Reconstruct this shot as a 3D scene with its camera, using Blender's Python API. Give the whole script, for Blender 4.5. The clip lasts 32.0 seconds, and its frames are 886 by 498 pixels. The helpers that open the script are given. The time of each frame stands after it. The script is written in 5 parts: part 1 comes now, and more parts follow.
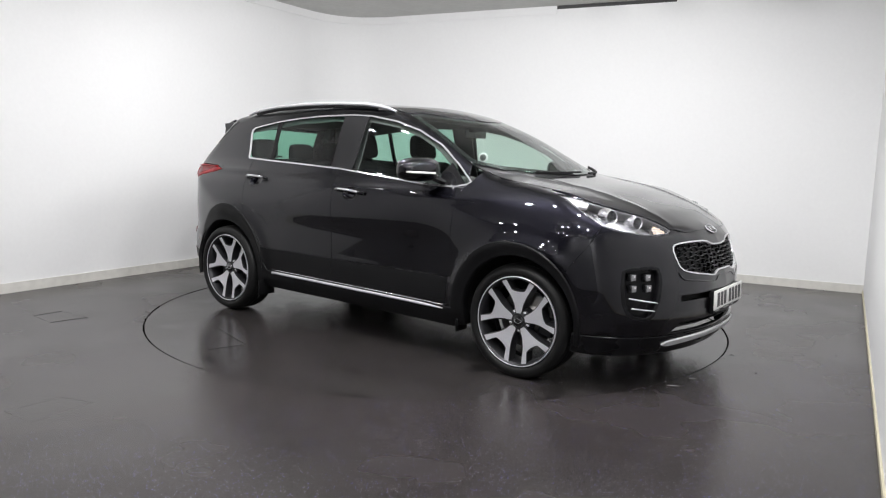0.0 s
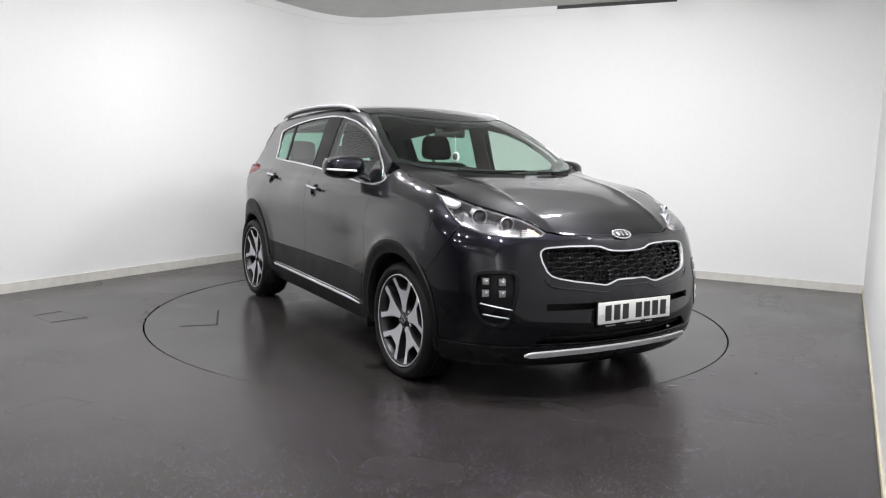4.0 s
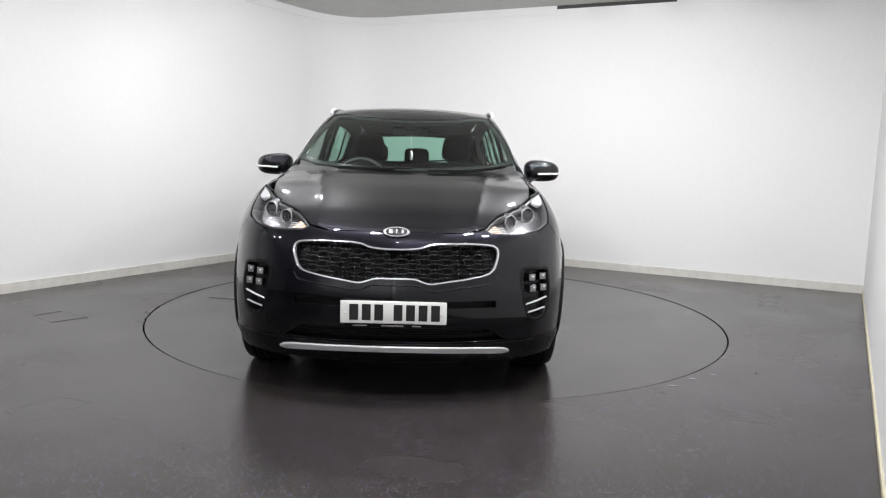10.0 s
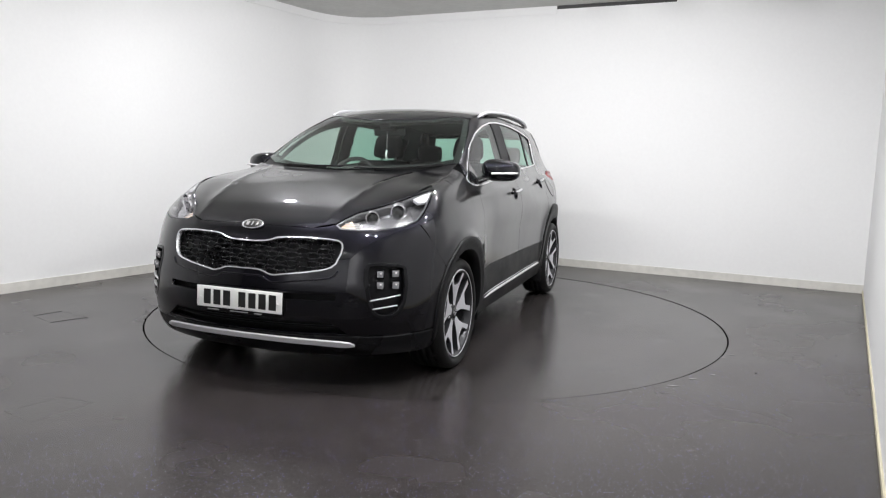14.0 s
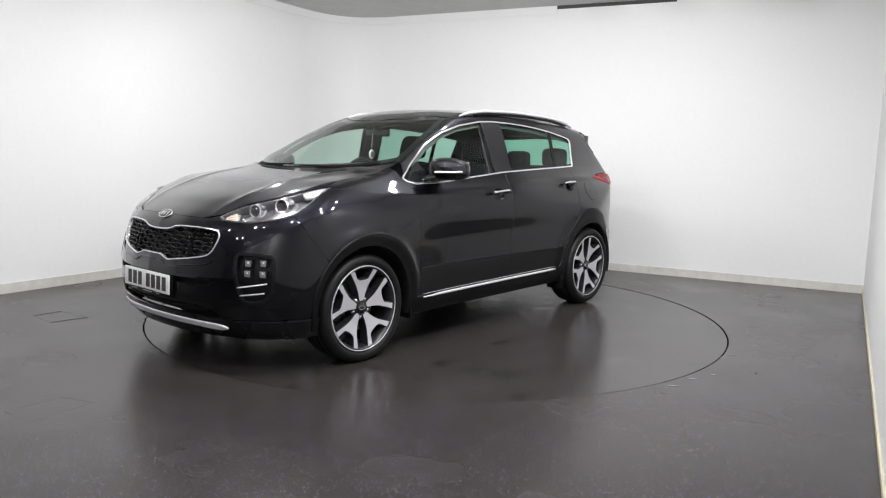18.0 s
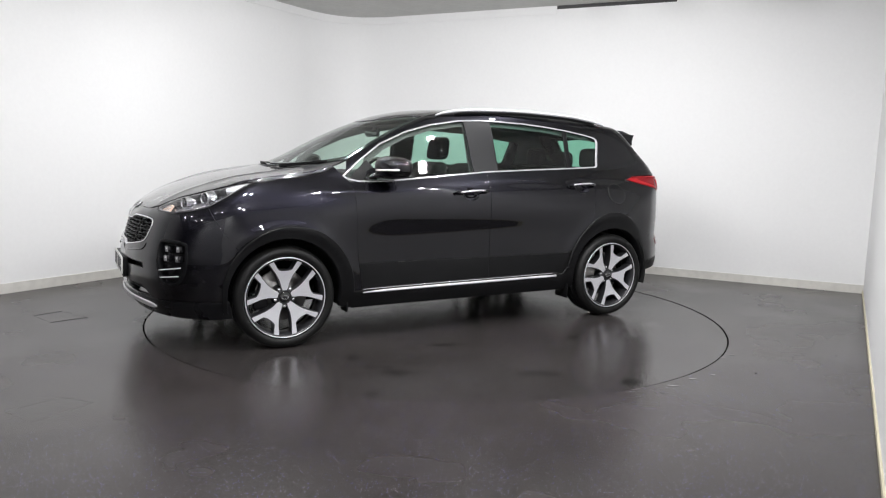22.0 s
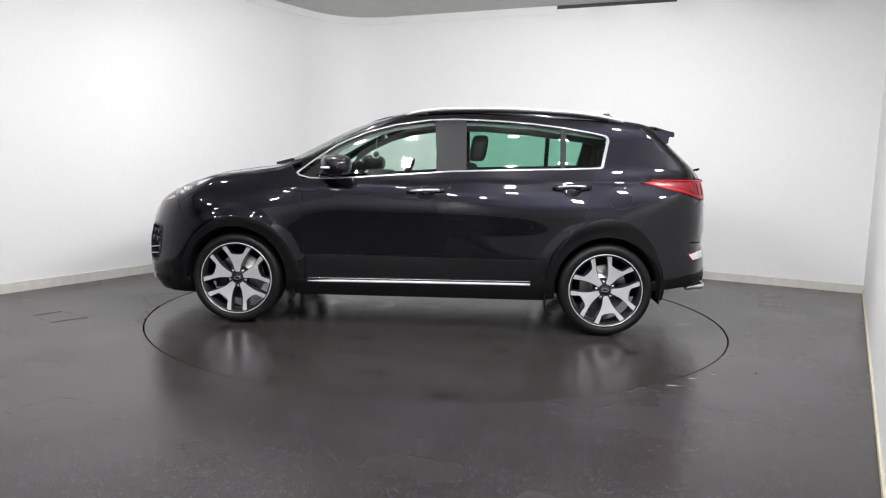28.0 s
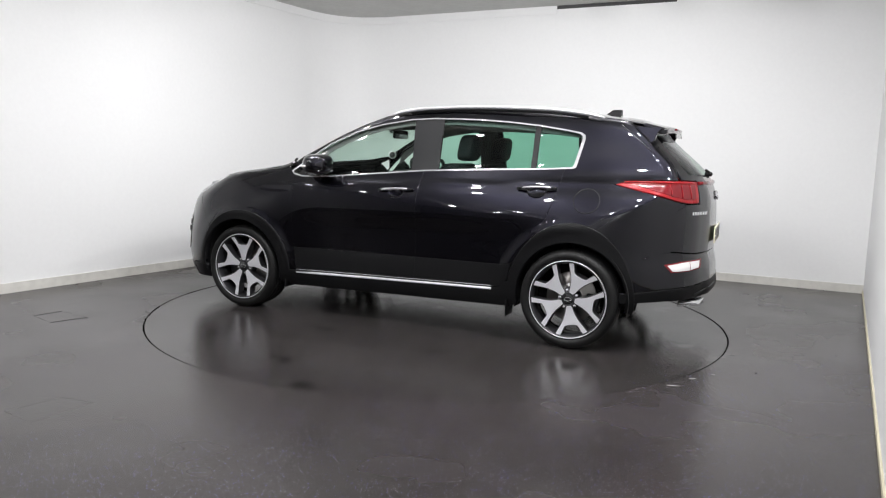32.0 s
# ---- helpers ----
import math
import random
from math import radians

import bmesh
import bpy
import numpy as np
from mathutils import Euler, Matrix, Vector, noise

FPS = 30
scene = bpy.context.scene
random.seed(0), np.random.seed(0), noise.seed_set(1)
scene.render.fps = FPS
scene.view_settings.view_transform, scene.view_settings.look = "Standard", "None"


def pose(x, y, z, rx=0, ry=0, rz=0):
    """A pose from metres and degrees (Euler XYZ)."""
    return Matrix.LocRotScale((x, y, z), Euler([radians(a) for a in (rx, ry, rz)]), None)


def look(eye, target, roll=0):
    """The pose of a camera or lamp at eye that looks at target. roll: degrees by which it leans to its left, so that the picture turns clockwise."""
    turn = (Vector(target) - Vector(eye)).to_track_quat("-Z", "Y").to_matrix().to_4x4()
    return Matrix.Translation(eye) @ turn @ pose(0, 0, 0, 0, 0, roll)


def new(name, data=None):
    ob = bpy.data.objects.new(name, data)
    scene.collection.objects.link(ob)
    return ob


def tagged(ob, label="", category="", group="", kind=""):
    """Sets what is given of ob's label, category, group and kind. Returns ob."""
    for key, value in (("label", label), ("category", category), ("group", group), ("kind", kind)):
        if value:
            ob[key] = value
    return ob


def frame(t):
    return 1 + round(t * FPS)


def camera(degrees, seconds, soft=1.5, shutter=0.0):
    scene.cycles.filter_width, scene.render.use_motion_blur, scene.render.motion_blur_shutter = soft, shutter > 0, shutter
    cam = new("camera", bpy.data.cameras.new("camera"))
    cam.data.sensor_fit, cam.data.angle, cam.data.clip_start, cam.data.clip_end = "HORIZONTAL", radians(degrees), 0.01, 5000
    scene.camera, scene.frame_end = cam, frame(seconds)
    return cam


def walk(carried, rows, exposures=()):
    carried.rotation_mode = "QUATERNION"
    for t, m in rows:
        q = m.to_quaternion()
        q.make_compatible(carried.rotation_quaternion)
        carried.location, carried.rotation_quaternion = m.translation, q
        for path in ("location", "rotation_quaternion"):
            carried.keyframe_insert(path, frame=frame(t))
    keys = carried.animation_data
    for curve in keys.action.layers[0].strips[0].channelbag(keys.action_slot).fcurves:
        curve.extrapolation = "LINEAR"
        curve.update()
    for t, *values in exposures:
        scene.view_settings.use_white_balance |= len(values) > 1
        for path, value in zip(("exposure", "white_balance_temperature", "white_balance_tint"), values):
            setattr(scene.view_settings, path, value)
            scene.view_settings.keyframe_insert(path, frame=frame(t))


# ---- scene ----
EYE = (0.0, -5.833, 1.251)
cam = camera(62.54, 32.0, soft=1.15)
GAZE = Vector((math.sin(radians(.336)) * math.cos(radians(7.284)), math.cos(radians(.336)) * math.cos(radians(7.284)), -math.sin(radians(7.284))))
STAND = look(EYE, Vector(EYE) + GAZE, 1.598)
walk(cam, [(0.0, STAND), (32.0, STAND)], exposures=[(0.0, 0.0), (32.0, 0.0)])

# ---- world ----
world = bpy.data.worlds.new("world")
world.use_nodes = True
world.node_tree.nodes["Background"].inputs[0].default_value = (.5, .52, .55, 1)
world.node_tree.nodes["Background"].inputs[1].default_value = .1
scene.world = world


# ---- materials ----
def mat(name, base, rough=.5, metal=0.0, coat=0.0, grain=0.0, scale=60.0, bump=0.0, spread=.12, spec=.5, wear=4.0, bump_scale=None):
    """A surface with fine grain and a broad, faint unevenness in colour and gloss."""
    m = bpy.data.materials.new(name)
    m.use_nodes = True
    n, l = m.node_tree.nodes, m.node_tree.links
    b = n["Principled BSDF"]
    b.inputs["Metallic"].default_value = metal
    b.inputs["Coat Weight"].default_value = coat
    b.inputs["Coat Roughness"].default_value = .03
    b.inputs["Specular IOR Level"].default_value = spec
    co = n.new("ShaderNodeTexCoord")
    fine, broad = n.new("ShaderNodeTexNoise"), n.new("ShaderNodeTexNoise")
    fine.inputs["Scale"].default_value, broad.inputs["Scale"].default_value = scale, wear
    fine.inputs["Detail"].default_value, broad.inputs["Detail"].default_value = 4, 3
    for t in (fine, broad):
        l.new(co.outputs["Object"], t.inputs["Vector"])
    add = n.new("ShaderNodeMath")
    add.operation = "ADD"
    l.new(fine.outputs["Fac"], add.inputs[0])
    l.new(broad.outputs["Fac"], add.inputs[1])
    ramp = n.new("ShaderNodeMapRange")
    ramp.inputs["From Min"].default_value, ramp.inputs["From Max"].default_value = .6, 1.4
    ramp.inputs["To Min"].default_value, ramp.inputs["To Max"].default_value = 1 - grain, 1 + grain
    l.new(add.outputs[0], ramp.inputs["Value"])
    mul = n.new("ShaderNodeVectorMath")
    mul.operation = "SCALE"
    mul.inputs[0].default_value = base
    l.new(ramp.outputs[0], mul.inputs["Scale"])
    l.new(mul.outputs[0], b.inputs["Base Color"])
    rr = n.new("ShaderNodeMapRange")
    rr.inputs["From Min"].default_value, rr.inputs["From Max"].default_value = .3, .7
    rr.inputs["To Min"].default_value, rr.inputs["To Max"].default_value = rough * (1 - spread), rough * (1 + spread)
    l.new(broad.outputs["Fac"], rr.inputs["Value"])
    l.new(rr.outputs[0], b.inputs["Roughness"])
    if bump:
        bp = n.new("ShaderNodeBump")
        bp.inputs["Strength"].default_value, bp.inputs["Distance"].default_value = 1.0, bump
        l.new(fine.outputs["Fac"], bp.inputs["Height"])
        l.new(bp.outputs[0], b.inputs["Normal"])
    return m


def glass(name, tint, gloss=.05):
    """Clear or tinted glass: what passes through takes the tint, the rest is mirrored."""
    m = bpy.data.materials.new(name)
    m.use_nodes = True
    n, l = m.node_tree.nodes, m.node_tree.links
    n.remove(n["Principled BSDF"])
    tr, gl, fr, mix = n.new("ShaderNodeBsdfTransparent"), n.new("ShaderNodeBsdfGlossy"), n.new("ShaderNodeLayerWeight"), n.new("ShaderNodeMixShader")
    steep, share = n.new("ShaderNodeMath"), n.new("ShaderNodeMath")
    steep.operation, share.operation = "POWER", "MULTIPLY_ADD"
    steep.inputs[1].default_value = 5
    share.inputs[1].default_value, share.inputs[2].default_value = 1 - gloss, gloss
    tr.inputs[0].default_value = (*tint, 1)
    gl.inputs["Roughness"].default_value = .01
    fr.inputs["Blend"].default_value = .5
    l.new(fr.outputs["Facing"], steep.inputs[0])
    l.new(steep.outputs[0], share.inputs[0])
    l.new(share.outputs[0], mix.inputs[0])
    l.new(tr.outputs[0], mix.inputs[1])
    l.new(gl.outputs[0], mix.inputs[2])
    l.new(mix.outputs[0], n["Material Output"].inputs[0])
    return m


def glow(name, colour, strength):
    m = bpy.data.materials.new(name)
    m.use_nodes = True
    b = m.node_tree.nodes["Principled BSDF"]
    b.inputs["Base Color"].default_value = (.8, .8, .8, 1)
    b.inputs["Emission Color"].default_value = (*colour, 1)
    b.inputs["Emission Strength"].default_value = strength
    return m


def vinyl(name, base, rough, wet=0.0):
    """Dark safety vinyl with light and bluish flecks, scuffs and dull patches."""
    m = mat(name, base, rough, grain=.16, scale=9, wear=1.1, spread=.22, spec=.38)
    n, l = m.node_tree.nodes, m.node_tree.links
    b = n["Principled BSDF"]
    co = n["Texture Coordinate"]
    v = n.new("ShaderNodeTexVoronoi")
    v.inputs["Scale"].default_value = 125
    l.new(co.outputs["Object"], v.inputs["Vector"])
    near = n.new("ShaderNodeMath")
    near.operation = "LESS_THAN"
    near.inputs[1].default_value = .17
    l.new(v.outputs["Distance"], near.inputs[0])
    sep = n.new("ShaderNodeSeparateColor")
    l.new(v.outputs["Color"], sep.inputs[0])
    few = n.new("ShaderNodeMath")
    few.operation = "GREATER_THAN"
    few.inputs[1].default_value = .90 if wet else .62
    l.new(sep.outputs[0], few.inputs[0])
    both = n.new("ShaderNodeMath")
    both.operation = "MULTIPLY"
    l.new(near.outputs[0], both.inputs[0])
    l.new(few.outputs[0], both.inputs[1])
    ramp = n.new("ShaderNodeValToRGB")
    ramp.color_ramp.elements[0].color = (.72, .72, .80, 1)
    ramp.color_ramp.elements[1].color = (.22, .22, .90, 1)
    ramp.color_ramp.elements.new(.45).color = (.40, .40, .62, 1)
    l.new(sep.outputs[1], ramp.inputs[0])
    mix = n.new("ShaderNodeMix")
    mix.data_type = "RGBA"
    amount = both.outputs[0]
    if not wet:
        # two sheets meet in a line: the sheet towards the camera shows its flecks, the other is worn smooth
        along = n.new("ShaderNodeVectorMath")
        along.operation = "DOT_PRODUCT"
        along.inputs[1].default_value = (.351, -.936, 0)
        l.new(co.outputs["Object"], along.inputs[0])
        near_sheet, shown, keep = n.new("ShaderNodeMapRange"), n.new("ShaderNodeMapRange"), n.new("ShaderNodeMath")
        near_sheet.inputs["From Min"].default_value, near_sheet.inputs["From Max"].default_value = 1.955, 1.975
        l.new(along.outputs["Value"], near_sheet.inputs["Value"])
        shown.inputs["To Min"].default_value = .25
        l.new(near_sheet.outputs[0], shown.inputs["Value"])
        keep.operation = "MULTIPLY"
        l.new(both.outputs[0], keep.inputs[0])
        l.new(shown.outputs[0], keep.inputs[1])
        amount = keep.outputs[0]
        gloss = n.new("ShaderNodeMapRange")
        gloss.inputs["To Min"].default_value, gloss.inputs["To Max"].default_value = .40, .34
        l.new(near_sheet.outputs[0], gloss.inputs["Value"])
        l.new(gloss.outputs[0], b.inputs["Specular IOR Level"])
    l.new(amount, mix.inputs[0])
    old = b.inputs["Base Color"].links[0].from_socket
    l.new(old, mix.inputs[6])
    l.new(ramp.outputs[0], mix.inputs[7])
    l.new(mix.outputs[2], b.inputs["Base Color"])
    if wet:
        # damp blotches: darker and smoother
        spot, edge = n.new("ShaderNodeTexNoise"), n.new("ShaderNodeMapRange")
        spot.inputs["Scale"].default_value, spot.inputs["Detail"].default_value = 3.2, 5
        edge.inputs["From Min"].default_value, edge.inputs["From Max"].default_value = .60, .66
        l.new(co.outputs["Object"], spot.inputs["Vector"])
        l.new(spot.outputs["Fac"], edge.inputs["Value"])
        for name_, low in (("Base Color", (.012, .011, .0105, 1)), ("Roughness", rough * .5)):
            src = b.inputs[name_].links[0].from_socket
            blend = n.new("ShaderNodeMix")
            k = 0 if name_ == "Roughness" else 6
            blend.data_type = "FLOAT" if name_ == "Roughness" else "RGBA"
            amount = n.new("ShaderNodeMath")
            amount.operation = "MULTIPLY"
            amount.inputs[1].default_value = wet
            l.new(edge.outputs[0], amount.inputs[0])
            l.new(amount.outputs[0], blend.inputs[0])
            l.new(src, blend.inputs[6 if k else 2])
            blend.inputs[7 if k else 3].default_value = low
            l.new(blend.outputs[2 if k else 0], b.inputs[name_])
    grit = n.new("ShaderNodeTexNoise")
    grit.inputs["Scale"].default_value = 260
    l.new(co.outputs["Object"], grit.inputs["Vector"])
    bp = n.new("ShaderNodeBump")
    bp.inputs["Strength"].default_value, bp.inputs["Distance"].default_value = .6, .0005
    l.new(grit.outputs["Fac"], bp.inputs["Height"])
    l.new(bp.outputs[0], b.inputs["Normal"])
    return m


WALL = mat("wall paint", (.80, .80, .80), .6, grain=.02, scale=30, bump=.0004, wear=.8)
# unseen walls: their tones are set by what the car's paint should mirror
SIDE_WALL = mat("unseen side wall tone", (.74, .74, .75), .6, grain=.05, scale=20, wear=1)
REAR_WALL = mat("unseen rear wall tone", (.40, .40, .41), .6, grain=.05, scale=20, wear=1)
SKIRT = mat("skirting paint", (.62, .605, .565), .45, grain=.13, scale=16, wear=2.4)
CEILING = mat("ceiling board", (.60, .60, .58), .8, grain=.08, scale=14, bump=.001, wear=3)
SLOT_SHADE = mat("painted slot shade", (.05, .05, .05), .7)
FLOOR = vinyl("floor vinyl", (.0345, .0295, .0290), .25)
DISC = vinyl("turntable vinyl", (.0310, .0275, .0268), .20, wet=.8)
PIT = mat("pit black", (.01, .01, .01), .8)
METAL = mat("lamp housing", (.5, .5, .5), .4, metal=.8)
LAMP = glow("lamp diffuser", (1, .98, .95), 40)
PAINT = mat("black paint", (.0076, .0074, .0110), .36, metal=1.0, coat=1.0, grain=.12, scale=400, spread=.1, wear=2)
PAINT.node_tree.nodes["Principled BSDF"].inputs["Coat IOR"].default_value = 1.46
PLASTIC = mat("black plastic", (.0050, .0050, .0055), .42, grain=.12, scale=300, bump=.0003, wear=6, spec=.16)
PILLAR = mat("satin black film", (.010, .010, .011), .48, grain=.06, scale=200, wear=5, spec=.22)
GLOSS = mat("gloss black", (.008, .008, .009), .12, coat=.6, grain=.05, scale=80)
CHROME = mat("chrome", (.70, .70, .72), .14, metal=.75, grain=.03, scale=20)
SATIN = mat("satin silver", (.66, .66, .68), .34, metal=.35, grain=.04, scale=60)
RAIL = mat("brushed rail", (.52, .52, .54), .40, metal=.35, grain=.05, scale=80)
ALLOY = mat("machined alloy", (.62, .62, .65), .34, metal=.45, grain=.04, scale=90)
ALLOY_DARK = mat("dark alloy", (.030, .030, .033), .30, metal=.4, grain=.08, scale=40)
RUBBER = mat("tyre rubber", (.0055, .0055, .0055), .52, grain=.15, scale=120, bump=.0004, wear=7, spec=.28)
STEEL = mat("brake steel", (.32, .31, .30), .38, metal=1, grain=.1, scale=50)
CLOTH = mat("seat cloth", (.014, .014, .016), .9, grain=.12, scale=60, spec=.2)
TRIM = mat("cabin trim", (.028, .028, .029), .6, grain=.1, scale=150)
LINING = mat("roof lining", (.10, .10, .10), .9, grain=.08, scale=150)
GLASS = glass("window glass", (.80, .93, .86))
GLASS_REAR = glass("rear window glass", (.46, .72, .61))
SCREEN = glass("windscreen glass", (.72, .84, .78))
LENS = glass("clear lens", (.97, .97, .98))
REFLECTOR = mat("lamp reflector", (.42, .42, .44), .2, metal=1, grain=.05, scale=30)
LAMP_DARK = mat("lamp inner grey", (.10, .10, .105), .30, metal=.7, grain=.05)
AMBER = mat("amber lens", (.80, .58, .42), .2, coat=.5, grain=.15, scale=90)
RED = mat("red lens", (.27, .006, .010), .30, spec=.25, coat=.2, grain=.2, scale=40)
RED_DARK = mat("dark red lens", (.15, .004, .008), .2, spec=.3, coat=.3, grain=.2, scale=40)
WHITE_LENS = mat("white lens", (.72, .70, .70), .2, coat=1.0, grain=.06, scale=120)
PLATE = mat("plate white", (.78, .78, .76), .35, grain=.02, scale=40)
INK = mat("plate black", (.012, .012, .012), .4)
GRILLE_BLACK = mat("grille black", (.006, .006, .007), .28, grain=.1, scale=90, spec=.18)
WORN_STRIP = mat("worn strip", (.50, .46, .34), .6, grain=.15, scale=12, wear=2)
# white is mixed into the yellow for the plate's sheen at a grazing view
PLATE_YELLOW_SHEEN = mat("plate yellow paled for sheen", (.74, .70, .50), .25, grain=.02, scale=40)
GREY_INK = mat("small print grey", (.4, .4, .4), .5)
FOG_LENS = mat("fog lens", (.22, .22, .23), .22, grain=.1, scale=150, coat=.4)
STICKER = mat("sticker white", (.8, .8, .8), .5)


# ---- mesh helpers ----
def part(name, me, material, parent=None, label=""):
    """One mesh object under a thing or under a part."""
    if isinstance(me, bmesh.types.BMesh):
        bm, me = me, bpy.data.meshes.new(name)
        bm.to_mesh(me)
        bm.free()
    ob = new(name, me)
    for m in material if isinstance(material, (list, tuple)) else (material,):
        me.materials.append(m)
    if parent and parent.parent and parent.parent.parent:
        ob.parent, ob.matrix_basis = parent.parent, parent.matrix_basis
    else:
        ob.parent = parent
    return tagged(ob, label=label)


def box(lo, hi, bevel=.0, seg=2):
    bm = bmesh.new()
    bmesh.ops.create_cube(bm, size=1)
    for v in bm.verts:
        for i in range(3):
            v.co[i] = lo[i] if v.co[i] < 0 else hi[i]
    if bevel:
        bmesh.ops.bevel(bm, geom=list(bm.edges), offset=bevel, segments=seg, profile=.5, affect="EDGES")
        for f in bm.faces:
            f.smooth = True
    return bm


def shaped(bm, fn):
    """Moves every vertex by fn(co)."""
    for v in bm.verts:
        v.co = fn(v.co)
    return bm


def lathe(profile, n=64, smooth=True, close=False):
    """A profile of (radius, height) turned about the y axis."""
    bm = bmesh.new()
    rings = [[bm.verts.new((r * math.cos(2 * math.pi * i / n), y, r * math.sin(2 * math.pi * i / n))) for i in range(n)] for r, y in profile]
    pairs = list(zip(rings, rings[1:])) + ([(rings[-1], rings[0])] if close else [])
    for a, b in pairs:
        for i in range(n):
            bm.faces.new((a[i], a[(i + 1) % n], b[(i + 1) % n], b[i])).smooth = smooth
    bmesh.ops.recalc_face_normals(bm, faces=bm.faces)
    return bm


def smooth_path(points, n):
    """n points evenly on a smooth line through the points."""
    p = np.array(points, float)
    u = np.concatenate(([0], np.cumsum(np.linalg.norm(np.diff(p, axis=0), axis=1))))
    m = slopes(u, p)
    out = []
    for v in np.linspace(0, u[-1], n):
        i = min(max(np.searchsorted(u, v) - 1, 0), len(u) - 2)
        h = u[i + 1] - u[i]
        w = (v - u[i]) / h
        out.append(p[i] * (1 + 2 * w) * (1 - w) ** 2 + m[i] * h * w * (1 - w) ** 2 + p[i + 1] * w * w * (3 - 2 * w) + m[i + 1] * h * w * w * (w - 1))
    return np.array(out)


def tube(points, rx, ry=None, n=10, closed=False, taper=None, up=(0, 0, 1)):
    """A bar of oval section along the points: rx across, ry along up."""
    ry = rx if ry is None else ry
    p = [Vector(q) for q in points]
    bm = bmesh.new()
    rings = []
    for i, q in enumerate(p):
        a, b = (p[(i - 1) % len(p)], p[(i + 1) % len(p)]) if closed else (p[max(i - 1, 0)], p[min(i + 1, len(p) - 1)])
        d = (b - a).normalized()
        s = d.cross(Vector(up)).normalized()
        w = s.cross(d).normalized()
        k = taper(i / (len(p) - 1)) if taper else 1
        rings.append([bm.verts.new(q + s * (rx * k * math.cos(2 * math.pi * j / n)) + w * (ry * k * math.sin(2 * math.pi * j / n))) for j in range(n)])
    for a, b in list(zip(rings, rings[1:])) + ([(rings[-1], rings[0])] if closed else []):
        for j in range(n):
            bm.faces.new((a[j], a[(j + 1) % n], b[(j + 1) % n], b[j])).smooth = True
    if not closed:
        bm.faces.new(rings[0][::-1])
        bm.faces.new(rings[-1])
    bmesh.ops.recalc_face_normals(bm, faces=bm.faces)
    return bm


def prism(outline, y0, y1, bevel=0.0, face_index=0):
    """A flat shape in (x, z), from depth y0 to the face at y1; the face may take a second material."""
    bm = bmesh.new()
    back = [bm.verts.new((x, y0, z)) for x, z in outline]
    front = [bm.verts.new((x, y1, z)) for x, z in outline]
    top = bm.faces.new(front)
    bm.faces.new(back[::-1])
    for i in range(len(outline)):
        j = (i + 1) % len(outline)
        bm.faces.new((back[i], back[j], front[j], front[i]))
    bmesh.ops.recalc_face_normals(bm, faces=bm.faces)
    if bevel:
        bmesh.ops.bevel(bm, geom=list(top.edges), offset=bevel, segments=2, profile=.5, affect="EDGES")
    if face_index:
        for f in bm.faces:
            if abs(f.normal.y) > .98 and abs(f.calc_center_median().y - y1) < 1e-4:
                f.material_index = face_index
    return bm


# ---- the car's body as one smooth closed form: x forward from the front axle, y left, z up ----
def slopes(xs, ys):
    """Shape-keeping slopes of a curve through (xs, ys); ys may have further axes."""
    h = np.diff(xs).reshape((-1,) + (1,) * (ys.ndim - 1))
    d = np.diff(ys, axis=0) / h
    m = np.zeros_like(ys)
    m[0], m[-1] = d[0], d[-1]
    same = d[:-1] * d[1:] > 0
    m[1:-1] = np.where(same, 2 * d[:-1] * d[1:] / np.where(same, d[:-1] + d[1:], 1), 0)
    return m


def curve(pairs):
    """A smooth function through (x, y) pairs."""
    xs = np.array([a for a, _ in pairs], float)
    ys = np.array([b for _, b in pairs], float)
    if xs[0] > xs[-1]:
        xs, ys = xs[::-1].copy(), ys[::-1].copy()
    m = slopes(xs, ys)

    def f(x):
        x = np.clip(x, xs[0], xs[-1])
        i = np.clip(np.searchsorted(xs, x) - 1, 0, len(xs) - 2)
        h = xs[i + 1] - xs[i]
        u = (x - xs[i]) / h
        return (ys[i] * (1 + 2 * u) * (1 - u) ** 2 + m[i] * h * u * (1 - u) ** 2
                + ys[i + 1] * u * u * (3 - 2 * u) + m[i + 1] * h * u * u * (u - 1))
    return f


# half width at each station, from the sill up to the roof
WIDTH_Z = (.18, .34, .50, .53, .70, .85, .98, 1.10, 1.20, 1.45, 1.62)
WIDTH = ((1.0, (.80, .86, .87, .87, .86, .83, .78, .73, .68, .55, .45)),
         (.45, (.84, .90, .91, .911, .91, .89, .84, .77, .70, .57, .46)),
         (-.1, (.84, .91, .93, .932, .935, .915, .87, .79, .735, .61, .51)),
         (-.8, (.83, .876, .868, .864, .868, .885, .87, .797, .753, .655, .565)),
         (-1.6, (.83, .876, .871, .868, .869, .885, .865, .795, .750, .668, .588)),
         (-2.2, (.83, .878, .884, .884, .880, .885, .845, .778, .726, .648, .568)),
         (-2.7, (.83, .885, .90, .902, .905, .89, .84, .765, .705, .625, .55)),
         (-3.15, (.82, .86, .875, .877, .88, .865, .82, .74, .675, .59, .51)),
         (-3.6, (.78, .82, .84, .84, .84, .82, .77, .69, .62, .54, .47)))
W_X = np.array([s for s, _ in WIDTH][::-1], float)
W_F = [curve(list(zip(WIDTH_Z, row))) for _, row in WIDTH][::-1]
